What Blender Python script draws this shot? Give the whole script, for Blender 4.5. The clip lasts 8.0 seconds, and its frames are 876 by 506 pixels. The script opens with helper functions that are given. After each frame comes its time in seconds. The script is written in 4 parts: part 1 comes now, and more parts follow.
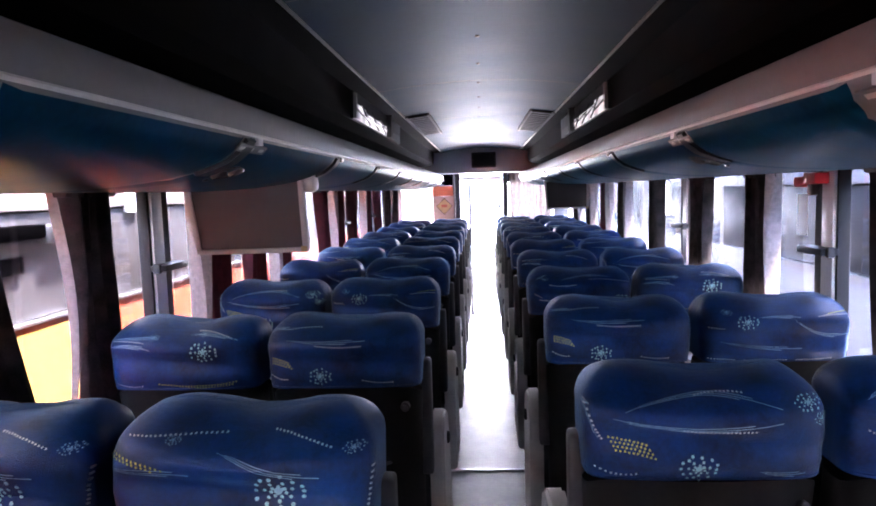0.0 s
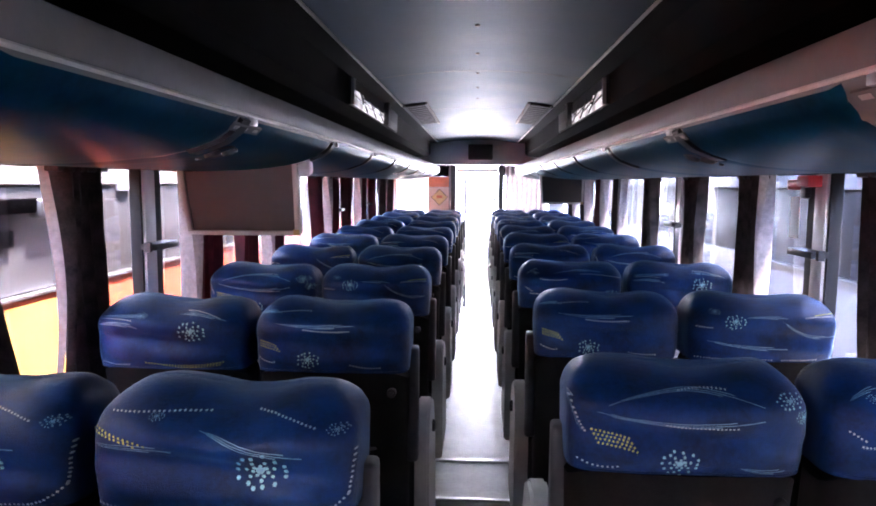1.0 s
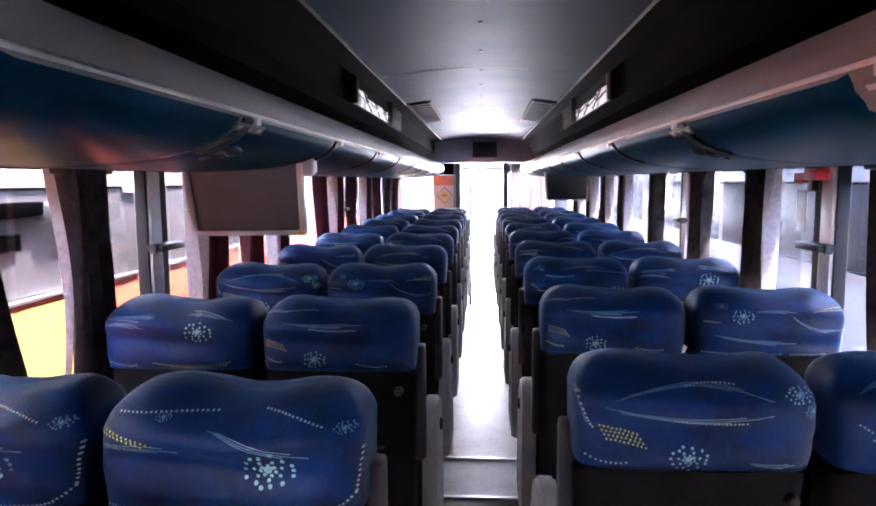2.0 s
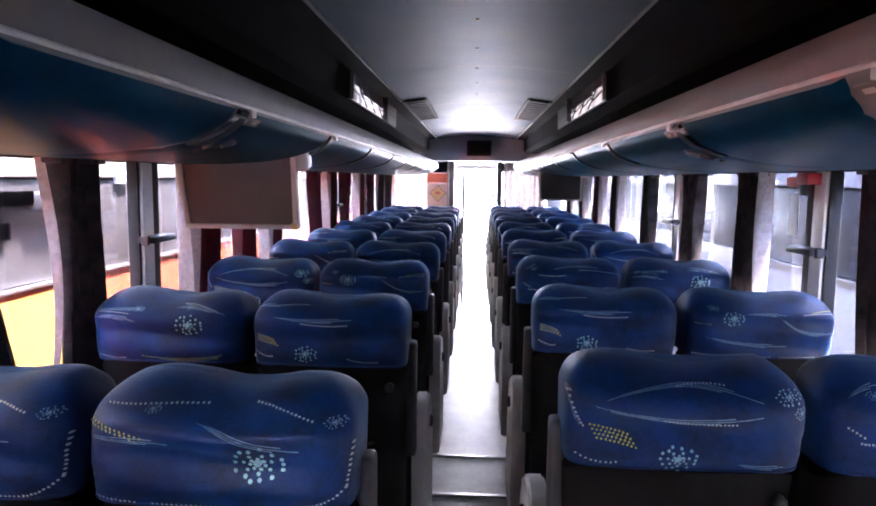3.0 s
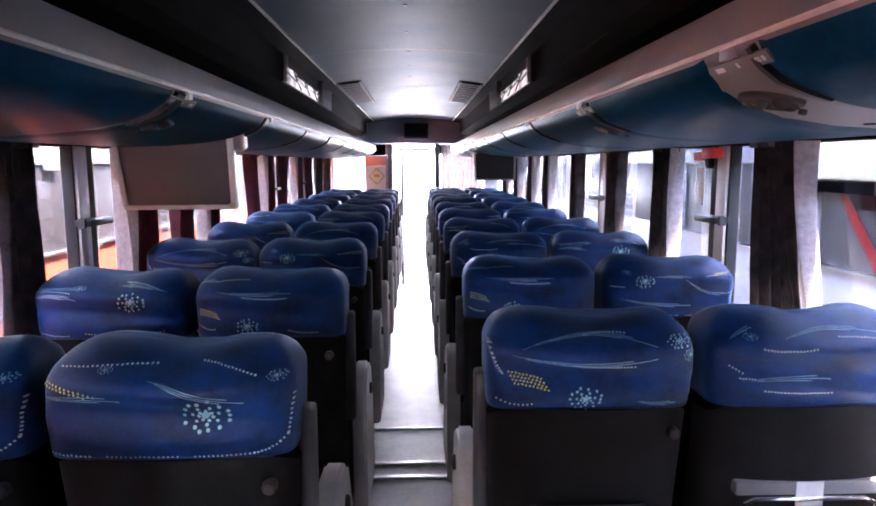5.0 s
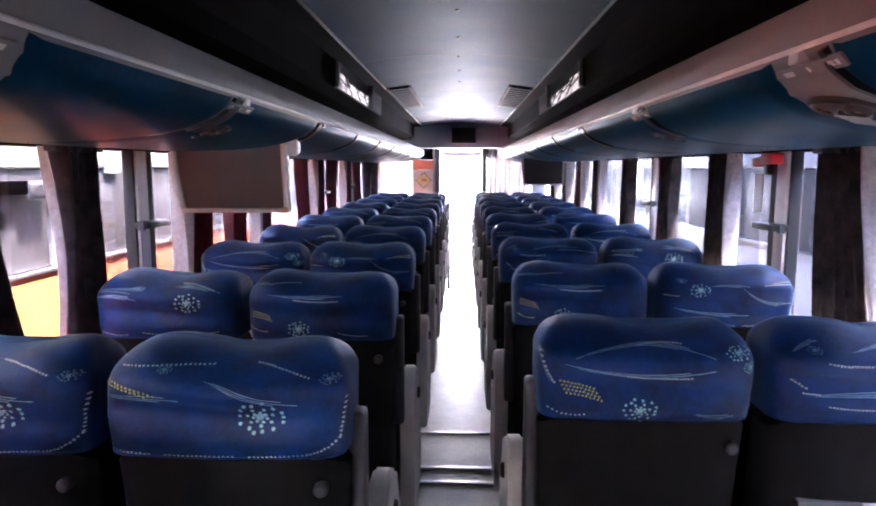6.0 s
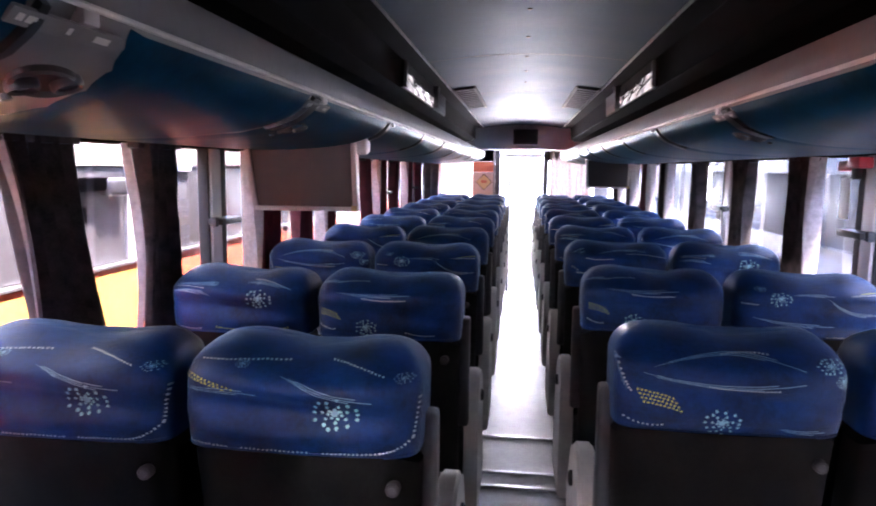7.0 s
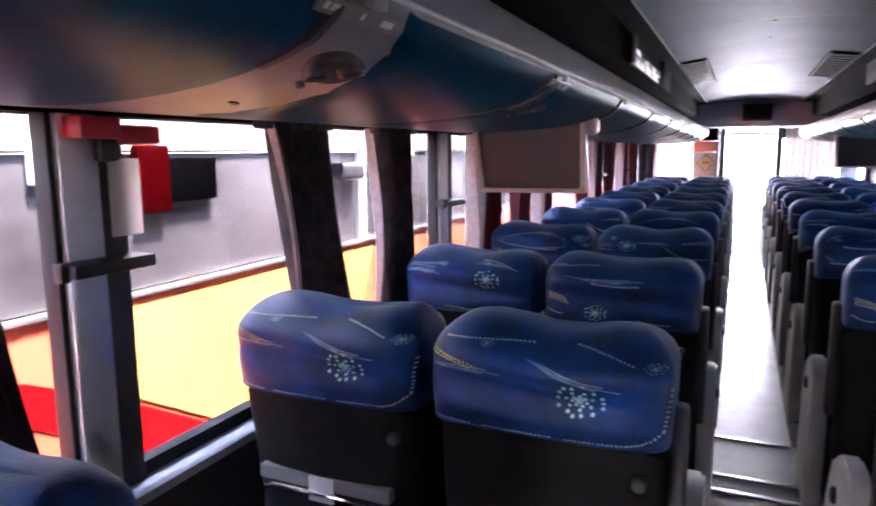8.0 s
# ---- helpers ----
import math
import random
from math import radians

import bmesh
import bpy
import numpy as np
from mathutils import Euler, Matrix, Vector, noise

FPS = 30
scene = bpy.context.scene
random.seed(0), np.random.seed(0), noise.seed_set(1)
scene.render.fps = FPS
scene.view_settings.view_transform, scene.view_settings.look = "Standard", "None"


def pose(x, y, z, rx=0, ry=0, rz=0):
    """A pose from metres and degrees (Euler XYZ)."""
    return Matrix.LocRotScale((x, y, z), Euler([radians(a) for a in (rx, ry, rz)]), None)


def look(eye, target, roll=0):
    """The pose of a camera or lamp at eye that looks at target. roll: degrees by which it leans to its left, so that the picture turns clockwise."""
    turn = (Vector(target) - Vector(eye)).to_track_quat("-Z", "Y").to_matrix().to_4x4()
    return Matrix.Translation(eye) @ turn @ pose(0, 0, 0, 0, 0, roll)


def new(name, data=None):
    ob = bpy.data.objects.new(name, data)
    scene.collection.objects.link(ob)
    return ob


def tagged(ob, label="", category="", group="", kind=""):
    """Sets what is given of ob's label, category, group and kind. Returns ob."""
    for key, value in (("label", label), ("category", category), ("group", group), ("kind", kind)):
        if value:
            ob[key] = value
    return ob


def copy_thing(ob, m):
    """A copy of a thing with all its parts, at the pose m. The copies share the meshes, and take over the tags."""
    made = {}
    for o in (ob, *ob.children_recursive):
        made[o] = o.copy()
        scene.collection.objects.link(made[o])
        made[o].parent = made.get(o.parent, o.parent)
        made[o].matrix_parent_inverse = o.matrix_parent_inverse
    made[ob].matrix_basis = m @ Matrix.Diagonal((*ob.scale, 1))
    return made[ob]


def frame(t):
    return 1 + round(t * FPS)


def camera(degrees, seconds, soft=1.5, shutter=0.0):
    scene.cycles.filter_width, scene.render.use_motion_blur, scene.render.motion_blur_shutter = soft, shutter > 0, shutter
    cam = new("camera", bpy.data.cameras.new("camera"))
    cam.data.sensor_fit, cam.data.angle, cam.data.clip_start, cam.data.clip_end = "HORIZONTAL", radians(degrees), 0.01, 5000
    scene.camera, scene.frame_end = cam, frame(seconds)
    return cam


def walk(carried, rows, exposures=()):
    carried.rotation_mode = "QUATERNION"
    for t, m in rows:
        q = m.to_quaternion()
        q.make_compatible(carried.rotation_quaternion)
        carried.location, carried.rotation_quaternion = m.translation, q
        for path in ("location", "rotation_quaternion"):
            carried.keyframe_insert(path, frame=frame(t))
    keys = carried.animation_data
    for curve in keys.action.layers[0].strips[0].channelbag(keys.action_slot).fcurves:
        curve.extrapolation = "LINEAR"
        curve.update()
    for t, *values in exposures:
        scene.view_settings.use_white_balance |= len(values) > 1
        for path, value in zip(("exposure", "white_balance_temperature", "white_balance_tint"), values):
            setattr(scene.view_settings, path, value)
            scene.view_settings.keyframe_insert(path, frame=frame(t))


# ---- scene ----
cam = camera(66.1, 8.0, soft=1.8, shutter=0.3)
EXPOSURES = [(0.0, 6.66, 6600, 26), (8.0, 6.66, 6800, 28)]
PATH = [
    (0, (0.002, 0.011, 1.571), (-0.132, 1.998, 1.388), -1.8),
    (0.5, (0.004, 0.013, 1.577), (-0.151, 2.0, 1.405), -1.2),
    (1, (0.007, 0.011, 1.563), (-0.108, 1.997, 1.354), 0.4),
    (1.5, (0.007, 0.011, 1.561), (-0.104, 1.997, 1.349), -0.7),
    (1.7, (0.009, 0.012, 1.56), (-0.114, 1.997, 1.349), -0.6),
    (2.8, (0.001, 0.018, 1.562), (-0.121, 2.002, 1.34), 0.3),
    (3, (0.004, 0.016, 1.557), (-0.104, 2.001, 1.338), 0.8),
    (3.5, (0.024, -0.028, 1.56), (-0.052, 1.959, 1.352), 0.2),
    (4, (0.041, -0.075, 1.547), (0.064, 1.911, 1.315), 1.0),
    (4.5, (0.042, -0.108, 1.54), (0.151, 1.87, 1.269), 0.1),
    (4.7, (0.039, -0.11, 1.538), (0.126, 1.871, 1.272), 0.0),
    (5.8, (0.027, -0.108, 1.542), (0.026, 1.875, 1.279), 0.1),
    (6, (0.021, -0.104, 1.542), (-0.05, 1.879, 1.289), 0.1),
    (6.5, (0.006, -0.094, 1.544), (-0.137, 1.886, 1.299), 0.5),
    (7, (-0.018, -0.09, 1.537), (-0.254, 1.88, 1.288), 0.7),
    (7.5, (-0.061, -0.087, 1.536), (-0.578, 1.826, 1.264), 0.3),
    (8, (-0.1, -0.081, 1.529), (-0.907, 1.724, 1.231), -0.4),
]
walk(cam, [(t, look(eye, target, roll)) for t, eye, target, roll in PATH], EXPOSURES)

# ---- light ----
world = bpy.data.worlds.new("sky")
scene.world = world
world.use_nodes = True
wn = world.node_tree.nodes
sky = wn.new("ShaderNodeTexSky")
sky.sky_type, sky.sun_disc = "NISHITA", False
sky.sun_elevation, sky.sun_rotation = radians(70), radians(78)
wn["Background"].inputs["Strength"].default_value = 0.15
world.node_tree.links.new(sky.outputs[0], wn["Background"].inputs["Color"])
sun = new("sun", bpy.data.lights.new("sun", "SUN"))
sun.data.energy, sun.data.angle, sun.data.color = 1.4, radians(6), (1.0, 0.96, 0.9)
sun.matrix_world = look((5.0, 4.0, 14), (0, 3, 0))

# ---- materials ----


def mat(name, color, rough=0.6, metal=0.0, vary=0.12, scale=9.0, bump=0.0, bump_scale=60.0, sheen=0.0, second=None, coat=0.0, spec=0.5):
    """A surface with two scales of colour variation and fine relief."""
    m = bpy.data.materials.new(name)
    m.use_nodes = True
    nt = m.node_tree
    n, l = nt.nodes, nt.links
    b = n["Principled BSDF"]
    b.inputs["Roughness"].default_value, b.inputs["Metallic"].default_value = rough, metal
    b.inputs["Sheen Weight"].default_value, b.inputs["Coat Weight"].default_value = sheen, coat
    b.inputs["Specular IOR Level"].default_value, b.inputs["Sheen Roughness"].default_value = spec, 0.3
    b.inputs["Sheen Tint"].default_value = (0.45, 0.72, 1.0, 1)
    co = n.new("ShaderNodeTexCoord")
    big, fine = n.new("ShaderNodeTexNoise"), n.new("ShaderNodeTexNoise")
    big.inputs["Scale"].default_value, fine.inputs["Scale"].default_value = scale, scale * 9
    big.inputs["Detail"].default_value, fine.inputs["Detail"].default_value = 5, 3
    for t in (big, fine):
        l.new(co.outputs["Object"], t.inputs["Vector"])
    mixf = n.new("ShaderNodeMath")
    mixf.operation = "MULTIPLY_ADD"
    mixf.inputs[1].default_value = 0.35
    l.new(fine.outputs["Fac"], mixf.inputs[0])
    l.new(big.outputs["Fac"], mixf.inputs[2])
    ramp = n.new("ShaderNodeValToRGB")
    lo = [c * (1 - vary) for c in color]
    hi = list(second) if second else [min(1, c * (1 + vary)) for c in color]
    ramp.color_ramp.elements[0].position, ramp.color_ramp.elements[1].position = 0.45, 0.9
    ramp.color_ramp.elements[0].color, ramp.color_ramp.elements[1].color = (*lo, 1), (*hi, 1)
    l.new(mixf.outputs[0], ramp.inputs[0])
    l.new(ramp.outputs[0], b.inputs["Base Color"])
    rr = n.new("ShaderNodeMapRange")
    rr.inputs["To Min"].default_value, rr.inputs["To Max"].default_value = max(0.02, rough * 0.8), min(1, rough * 1.2)
    l.new(big.outputs["Fac"], rr.inputs["Value"])
    l.new(rr.outputs[0], b.inputs["Roughness"])
    if bump:
        bt = n.new("ShaderNodeTexNoise")
        bt.inputs["Scale"].default_value, bt.inputs["Detail"].default_value = bump_scale, 4
        l.new(co.outputs["Object"], bt.inputs["Vector"])
        bp = n.new("ShaderNodeBump")
        bp.inputs["Strength"].default_value, bp.inputs["Distance"].default_value = bump, 0.004
        l.new(bt.outputs["Fac"], bp.inputs["Height"])
        l.new(bp.outputs["Normal"], b.inputs["Normal"])
    return m


def glow(name, color, strength):
    m = mat(name, color, 0.4)
    b = m.node_tree.nodes["Principled BSDF"]
    b.inputs["Emission Color"].default_value, b.inputs["Emission Strength"].default_value = (*color, 1), strength
    n, l = m.node_tree.nodes, m.node_tree.links
    co, tx, mr = n.new("ShaderNodeTexCoord"), n.new("ShaderNodeTexNoise"), n.new("ShaderNodeMapRange")
    tx.inputs["Scale"].default_value, tx.inputs["Detail"].default_value = 9, 3
    mr.inputs["From Min"].default_value, mr.inputs["From Max"].default_value = 0.38, 0.62
    mr.inputs["To Min"].default_value, mr.inputs["To Max"].default_value = 0.15 * strength, 1.2 * strength
    l.new(co.outputs["Object"], tx.inputs["Vector"])
    l.new(tx.outputs["Fac"], mr.inputs["Value"])
    l.new(mr.outputs[0], b.inputs["Emission Strength"])
    return m


def glass(name, tint, rough=0.02):
    m = bpy.data.materials.new(name)
    m.use_nodes = True
    n, l = m.node_tree.nodes, m.node_tree.links
    tr, gl, mx, fr, pw = (n.new("ShaderNode" + k) for k in ("BsdfTransparent", "BsdfGlossy", "MixShader", "LayerWeight", "Math"))
    tr.inputs["Color"].default_value = (*tint, 1)
    gl.inputs["Roughness"].default_value = rough
    pw.operation = "POWER"
    pw.inputs[1].default_value = 3.5
    l.new(fr.outputs["Facing"], pw.inputs[0])
    l.new(pw.outputs[0], mx.inputs[0])
    l.new(tr.outputs[0], mx.inputs[1])
    l.new(gl.outputs[0], mx.inputs[2])
    l.new(mx.outputs[0], n["Material Output"].inputs["Surface"])
    return m


def translucent(name, color):
    """Thin sheet that lets light through."""
    m = mat(name, color, 0.5, vary=0.06)
    n, l = m.node_tree.nodes, m.node_tree.links
    tl, mx = n.new("ShaderNodeBsdfTranslucent"), n.new("ShaderNodeMixShader")
    tl.inputs["Color"].default_value = (*color, 1)
    mx.inputs[0].default_value = 0.6
    l.new(n["Principled BSDF"].outputs[0], mx.inputs[1])
    l.new(tl.outputs[0], mx.inputs[2])
    l.new(mx.outputs[0], n["Material Output"].inputs["Surface"])
    return m


M = dict(
    navy=mat("navy_velour", (0.0003, 0.041, 0.165), 0.42, vary=0.55, scale=13, bump=0.35, bump_scale=420, sheen=0.65, spec=0.38),
    shell=mat("charcoal_moquette", (0.012, 0.0115, 0.0108), 0.9, vary=0.45, scale=12, bump=0.3, bump_scale=400, spec=0.2),
    print_white=mat("pale_print", (0.74, 0.82, 0.88), 0.7, vary=0.2, scale=60),
    print_sky=mat("sky_blue_print", (0.42, 0.8, 0.97), 0.7, vary=0.25, scale=80),
    print_lime=mat("lime_print", (0.75, 0.8, 0.2), 0.7, vary=0.2, scale=60),
    print_haze=mat("faint_blue_print", (0.36, 0.6, 0.8), 0.75, vary=0.3, scale=80),
    pale_plastic=mat("grey_plastic", (0.72, 0.69, 0.64), 0.45, vary=0.15, scale=10, bump=0.1, bump_scale=200),
    dark_plastic=mat("dark_grey_plastic", (0.045, 0.044, 0.045), 0.5, vary=0.2, scale=12, bump=0.15, bump_scale=200),
    black=mat("black_plastic", (0.012, 0.012, 0.013), 0.35, vary=0.3),
    vinyl=mat("grey_floor_vinyl", (0.34, 0.318, 0.29), 0.45, vary=0.25, scale=5, bump=0.12, bump_scale=90),
    carpet=mat("dark_platform_vinyl", (0.05, 0.05, 0.052), 0.6, vary=0.3, scale=7, bump=0.2),
    alu=mat("brushed_aluminium", (0.72, 0.72, 0.72), 0.32, metal=0.9, vary=0.1, scale=20, bump=0.1, bump_scale=300),
    chrome=mat("chrome", (0.8, 0.8, 0.8), 0.12, metal=1.0, vary=0.05),
    # dim bluish light is put into this base colour
    ceiling=mat("dimmed_blue_ceiling_laminate", (0.022, 0.058, 0.098), 0.56, vary=0.1, scale=3, bump=0.06, bump_scale=25, spec=0.09),
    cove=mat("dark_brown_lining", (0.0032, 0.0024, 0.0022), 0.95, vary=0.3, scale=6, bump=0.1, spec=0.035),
    rack_grey=mat("grey_rack_moulding", (0.21, 0.206, 0.2), 0.45, vary=0.12, scale=6, bump=0.06, bump_scale=120),
    rack_blue=mat("petrol_blue_laminate", (0.002, 0.048, 0.096), 0.36, vary=0.3, scale=7, bump=0.02, bump_scale=150, spec=0.02),
    rack_dark=mat("dark_unit_plastic", (0.075, 0.078, 0.082), 0.42, vary=0.2, scale=8),
    bulk=mat("pale_bulkhead_laminate", (0.78, 0.81, 0.84), 0.5, vary=0.1, scale=4),
    screen_dark=mat("dark_television_screen", (0.022, 0.02, 0.022), 0.35, vary=0.2, scale=3),
    wall=mat("dark_grey_side_trim", (0.045, 0.048, 0.046), 0.6, vary=0.25, scale=8, bump=0.2, bump_scale=160),
    sill=mat("pale_sill_aluminium", (0.62, 0.6, 0.58), 0.4, metal=0.3, vary=0.12),
    rubber=mat("black_rubber", (0.012, 0.012, 0.012), 0.6, vary=0.3),
    post=mat("pale_painted_post", (0.85, 0.84, 0.85), 0.3, metal=0.5, vary=0.1, scale=8),
    curtain=mat("dark_brown_curtain", (0.046, 0.039, 0.04), 0.85, vary=0.4, scale=20, bump=0.3, bump_scale=300, sheen=0.2, second=(0.12, 0.097, 0.096)),
    curtain_red=mat("burgundy_curtain", (0.13, 0.028, 0.04), 0.85, vary=0.35, scale=20, bump=0.3, bump_scale=300, sheen=0.2),
    lining=mat("pale_curtain_lining", (0.62, 0.58, 0.58), 0.85, vary=0.2, scale=60, bump=0.3, bump_scale=200),
    beige=mat("cream_curtain", (0.46, 0.42, 0.41), 0.9, vary=0.15, scale=20),
    tv_frame=mat("off_white_television_frame", (0.62, 0.6, 0.58), 0.4, vary=0.08),
    screen=mat("television_screen", (0.1, 0.083, 0.078), 0.5, vary=0.15, scale=3),
    void=mat("unlit_opening", (0.0012, 0.0011, 0.0013), 0.9, vary=0.3, spec=0.0),
    red=mat("red_plastic", (0.55, 0.02, 0.03), 0.35, vary=0.15),
    white=mat("white_label", (0.8, 0.8, 0.78), 0.5, vary=0.08),
    orange=mat("orange_wood_panel", (0.62, 0.2, 0.11), 0.45, vary=0.2, scale=6),
    sign_yellow=mat("yellow_sign", (0.62, 0.46, 0.22), 0.5),
    cream=mat("cream_laminate", (0.6, 0.47, 0.4), 0.5, vary=0.12, scale=6),
    dark_red=mat("dark_red_panel", (0.022, 0.0003, 0.0005), 0.8, spec=0.0),
    # mottled emission imitates the bright reflections in the ribbed lens
    lens=glow("lamp_lens", (0.95, 0.97, 1.0), 0.014),
    card=translucent("backlit_card", (0.95, 0.94, 0.9)),
    # tint dims the bright view outside against the interior
    pane=glass("view_dimming_glass", (0.55, 0.55, 0.555)),
    asphalt=mat("yard_concrete", (0.42, 0.41, 0.39), 0.85, vary=0.2, scale=1.5, bump=0.4),
    bus_grey=mat("silver_coach_paint", (0.42, 0.4, 0.42), 0.4, vary=0.3, scale=2, coat=0.3),
    bus_glass=mat("dark_coach_glass", (0.078, 0.075, 0.079), 0.3, vary=0.5, scale=1.3),
    bus_yellow=mat("yellow_coach_paint", (0.64, 0.36, 0.1), 0.3, vary=0.08, scale=2, coat=0.5),
    bus_salmon=mat("coral_coach_paint", (0.68, 0.12, 0.06), 0.35, vary=0.08, scale=2, coat=0.3),
    bus_red=mat("red_coach_paint", (0.42, 0.003, 0.004), 0.35, vary=0.08, scale=2, coat=0.3),
    bus_white=mat("white_coach_paint", (0.78, 0.76, 0.78), 0.35, vary=0.06, scale=2, coat=0.3),
    bus_cream=mat("cream_roof_paint", (0.5, 0.46, 0.41), 0.4, vary=0.15, scale=2),
    hatch=mat("cream_hatch_paint", (0.9, 0.76, 0.45), 0.4, vary=0.12, scale=4),
    plaster=mat("white_building_plaster", (0.75, 0.74, 0.72), 0.8, vary=0.1, scale=1),
)

# ---- mesh helpers ----


def part(name, bm, material, parent=None, label="", smooth=True):
    """Links a bmesh as one mesh object, under a thing where one is given."""
    me = bpy.data.meshes.new(name)
    bmesh.ops.recalc_face_normals(bm, faces=bm.faces)
    bm.to_mesh(me)
    bm.free()
    if smooth:
        me.shade_smooth()
        me.set_sharp_from_angle(angle=radians(40))
    for m in material if isinstance(material, (list, tuple)) else [material]:
        me.materials.append(m)
    ob = new(name, me)
    ob.parent = parent
    return tagged(ob, label)


def empty(name, m=None, **tags):
    e = new(name)
    e.empty_display_size = 0.1
    if m is not None:
        e.matrix_basis = m
    return tagged(e, **tags)


def box(x0, x1, y0, y1, z0, z1, bevel=0.0, seg=2, bm=None):
    bm = bm or bmesh.new()
    vs = [bm.verts.new((x, y, z)) for x in (x0, x1) for y in (y0, y1) for z in (z0, z1)]
    fs = [bm.faces.new([vs[i] for i in f]) for f in ((0, 1, 3, 2), (4, 6, 7, 5), (0, 4, 5, 1), (2, 3, 7, 6), (0, 2, 6, 4), (1, 5, 7, 3))]
    if bevel:
        bmesh.ops.bevel(bm, geom=list({e for f in fs for e in f.edges}), offset=bevel, segments=seg, affect="EDGES", profile=0.6)
    return bm


def sweep(profile, ys, closed=True, bm=None, shift=None):
    """A profile of (x, z) points carried along y."""
    bm = bm or bmesh.new()
    rings = []
    for y in ys:
        dx, dz = shift(y) if shift else (0, 0)
        rings.append([bm.verts.new((x + dx, y, z + dz)) for x, z in profile])
    n = len(profile)
    for a, b in zip(rings, rings[1:]):
        for i in range(n if closed else n - 1):
            j = (i + 1) % n
            bm.faces.new((a[i], a[j], b[j], b[i]))
    if closed:
        bm.faces.new(rings[0][::-1])
        bm.faces.new(rings[-1])
    return bm


def tube(points, r, sides=8, bm=None):
    bm = bm or bmesh.new()
    pts = [Vector(p) for p in points]
    rings = []
    for i, p in enumerate(pts):
        d = (pts[min(i + 1, len(pts) - 1)] - pts[max(i - 1, 0)]).normalized()
        u = d.orthogonal().normalized() if abs(d.z) > 0.9 else d.cross(Vector((0, 0, 1))).normalized()
        v = d.cross(u)
        rings.append([bm.verts.new(p + r * (math.cos(a) * u + math.sin(a) * v)) for a in [2 * math.pi * k / sides for k in range(sides)]])
    for a, b in zip(rings, rings[1:]):
        for k in range(sides):
            bm.faces.new((a[k], a[(k + 1) % sides], b[(k + 1) % sides], b[k]))
    bm.faces.new(rings[0][::-1])
    bm.faces.new(rings[-1])
    return bm


def lathe(profile, m, sides=20, bm=None):
    """(radius, height) points turned round the local z axis, then set by m."""
    bm = bm or bmesh.new()
    rings = [[bm.verts.new(m @ Vector((r * math.cos(2 * math.pi * k / sides), r * math.sin(2 * math.pi * k / sides), h))) for k in range(sides)] for r, h in profile]
    for a, b in zip(rings, rings[1:]):
        for k in range(sides):
            bm.faces.new((a[k], a[(k + 1) % sides], b[(k + 1) % sides], b[k]))
    bm.faces.new(rings[0][::-1])
    bm.faces.new(rings[-1])
    return bm


# ---- the coach shell ----
REAR, FRONT, CAB = -2.2, 9.3, 11.4
WALL = 1.19
RACK_Z, LIP_X, LIP_Z = 1.605, 0.46, 1.69

floor = part("floor", sweep([(-0.26, -0.2), (0.26, -0.2), (0.26, -0.26), (-0.26, -0.26)], (3.92, CAB)), M["vinyl"], smooth=False)
tagged(floor, "worn pale grey vinyl aisle floor", "floor", kind="structure")
tread_low = part("floor_tread", box(-0.26, 0.26, 3.212, 3.918, -0.26, -0.1), M["vinyl"], smooth=False)
tagged(tread_low, "grey vinyl aisle step", "step", "aisle steps", "structure")
tread_high = part("floor_tread", box(-0.26, 0.26, REAR, 3.21, -0.26, 0.0), M["vinyl"], smooth=False)
tagged(tread_high, "grey vinyl upper aisle step", "step", "aisle steps", "structure")
for y, z in ((3.9, -0.098), (3.195, 0.002), (3.035, 0.002)):
    strip = part("nosing", box(-0.225, 0.225, y - 0.014, y + 0.016, z, z + 0.007, 0.003), M["alu"])
    tagged(strip, "bright aluminium step edge strip", "step nosing", "step nosings", "structure")
for s, side in ((-1, "left"), (1, "right")):
    p = part("platform_" + side, box(min(s * 0.262, s * 1.25), max(s * 0.262, s * 1.25), REAR, FRONT, -0.24, 0.05, 0.006), M["carpet"], smooth=False)
    tagged(p, "dark vinyl seat platform beside the aisle", "floor", kind="structure")

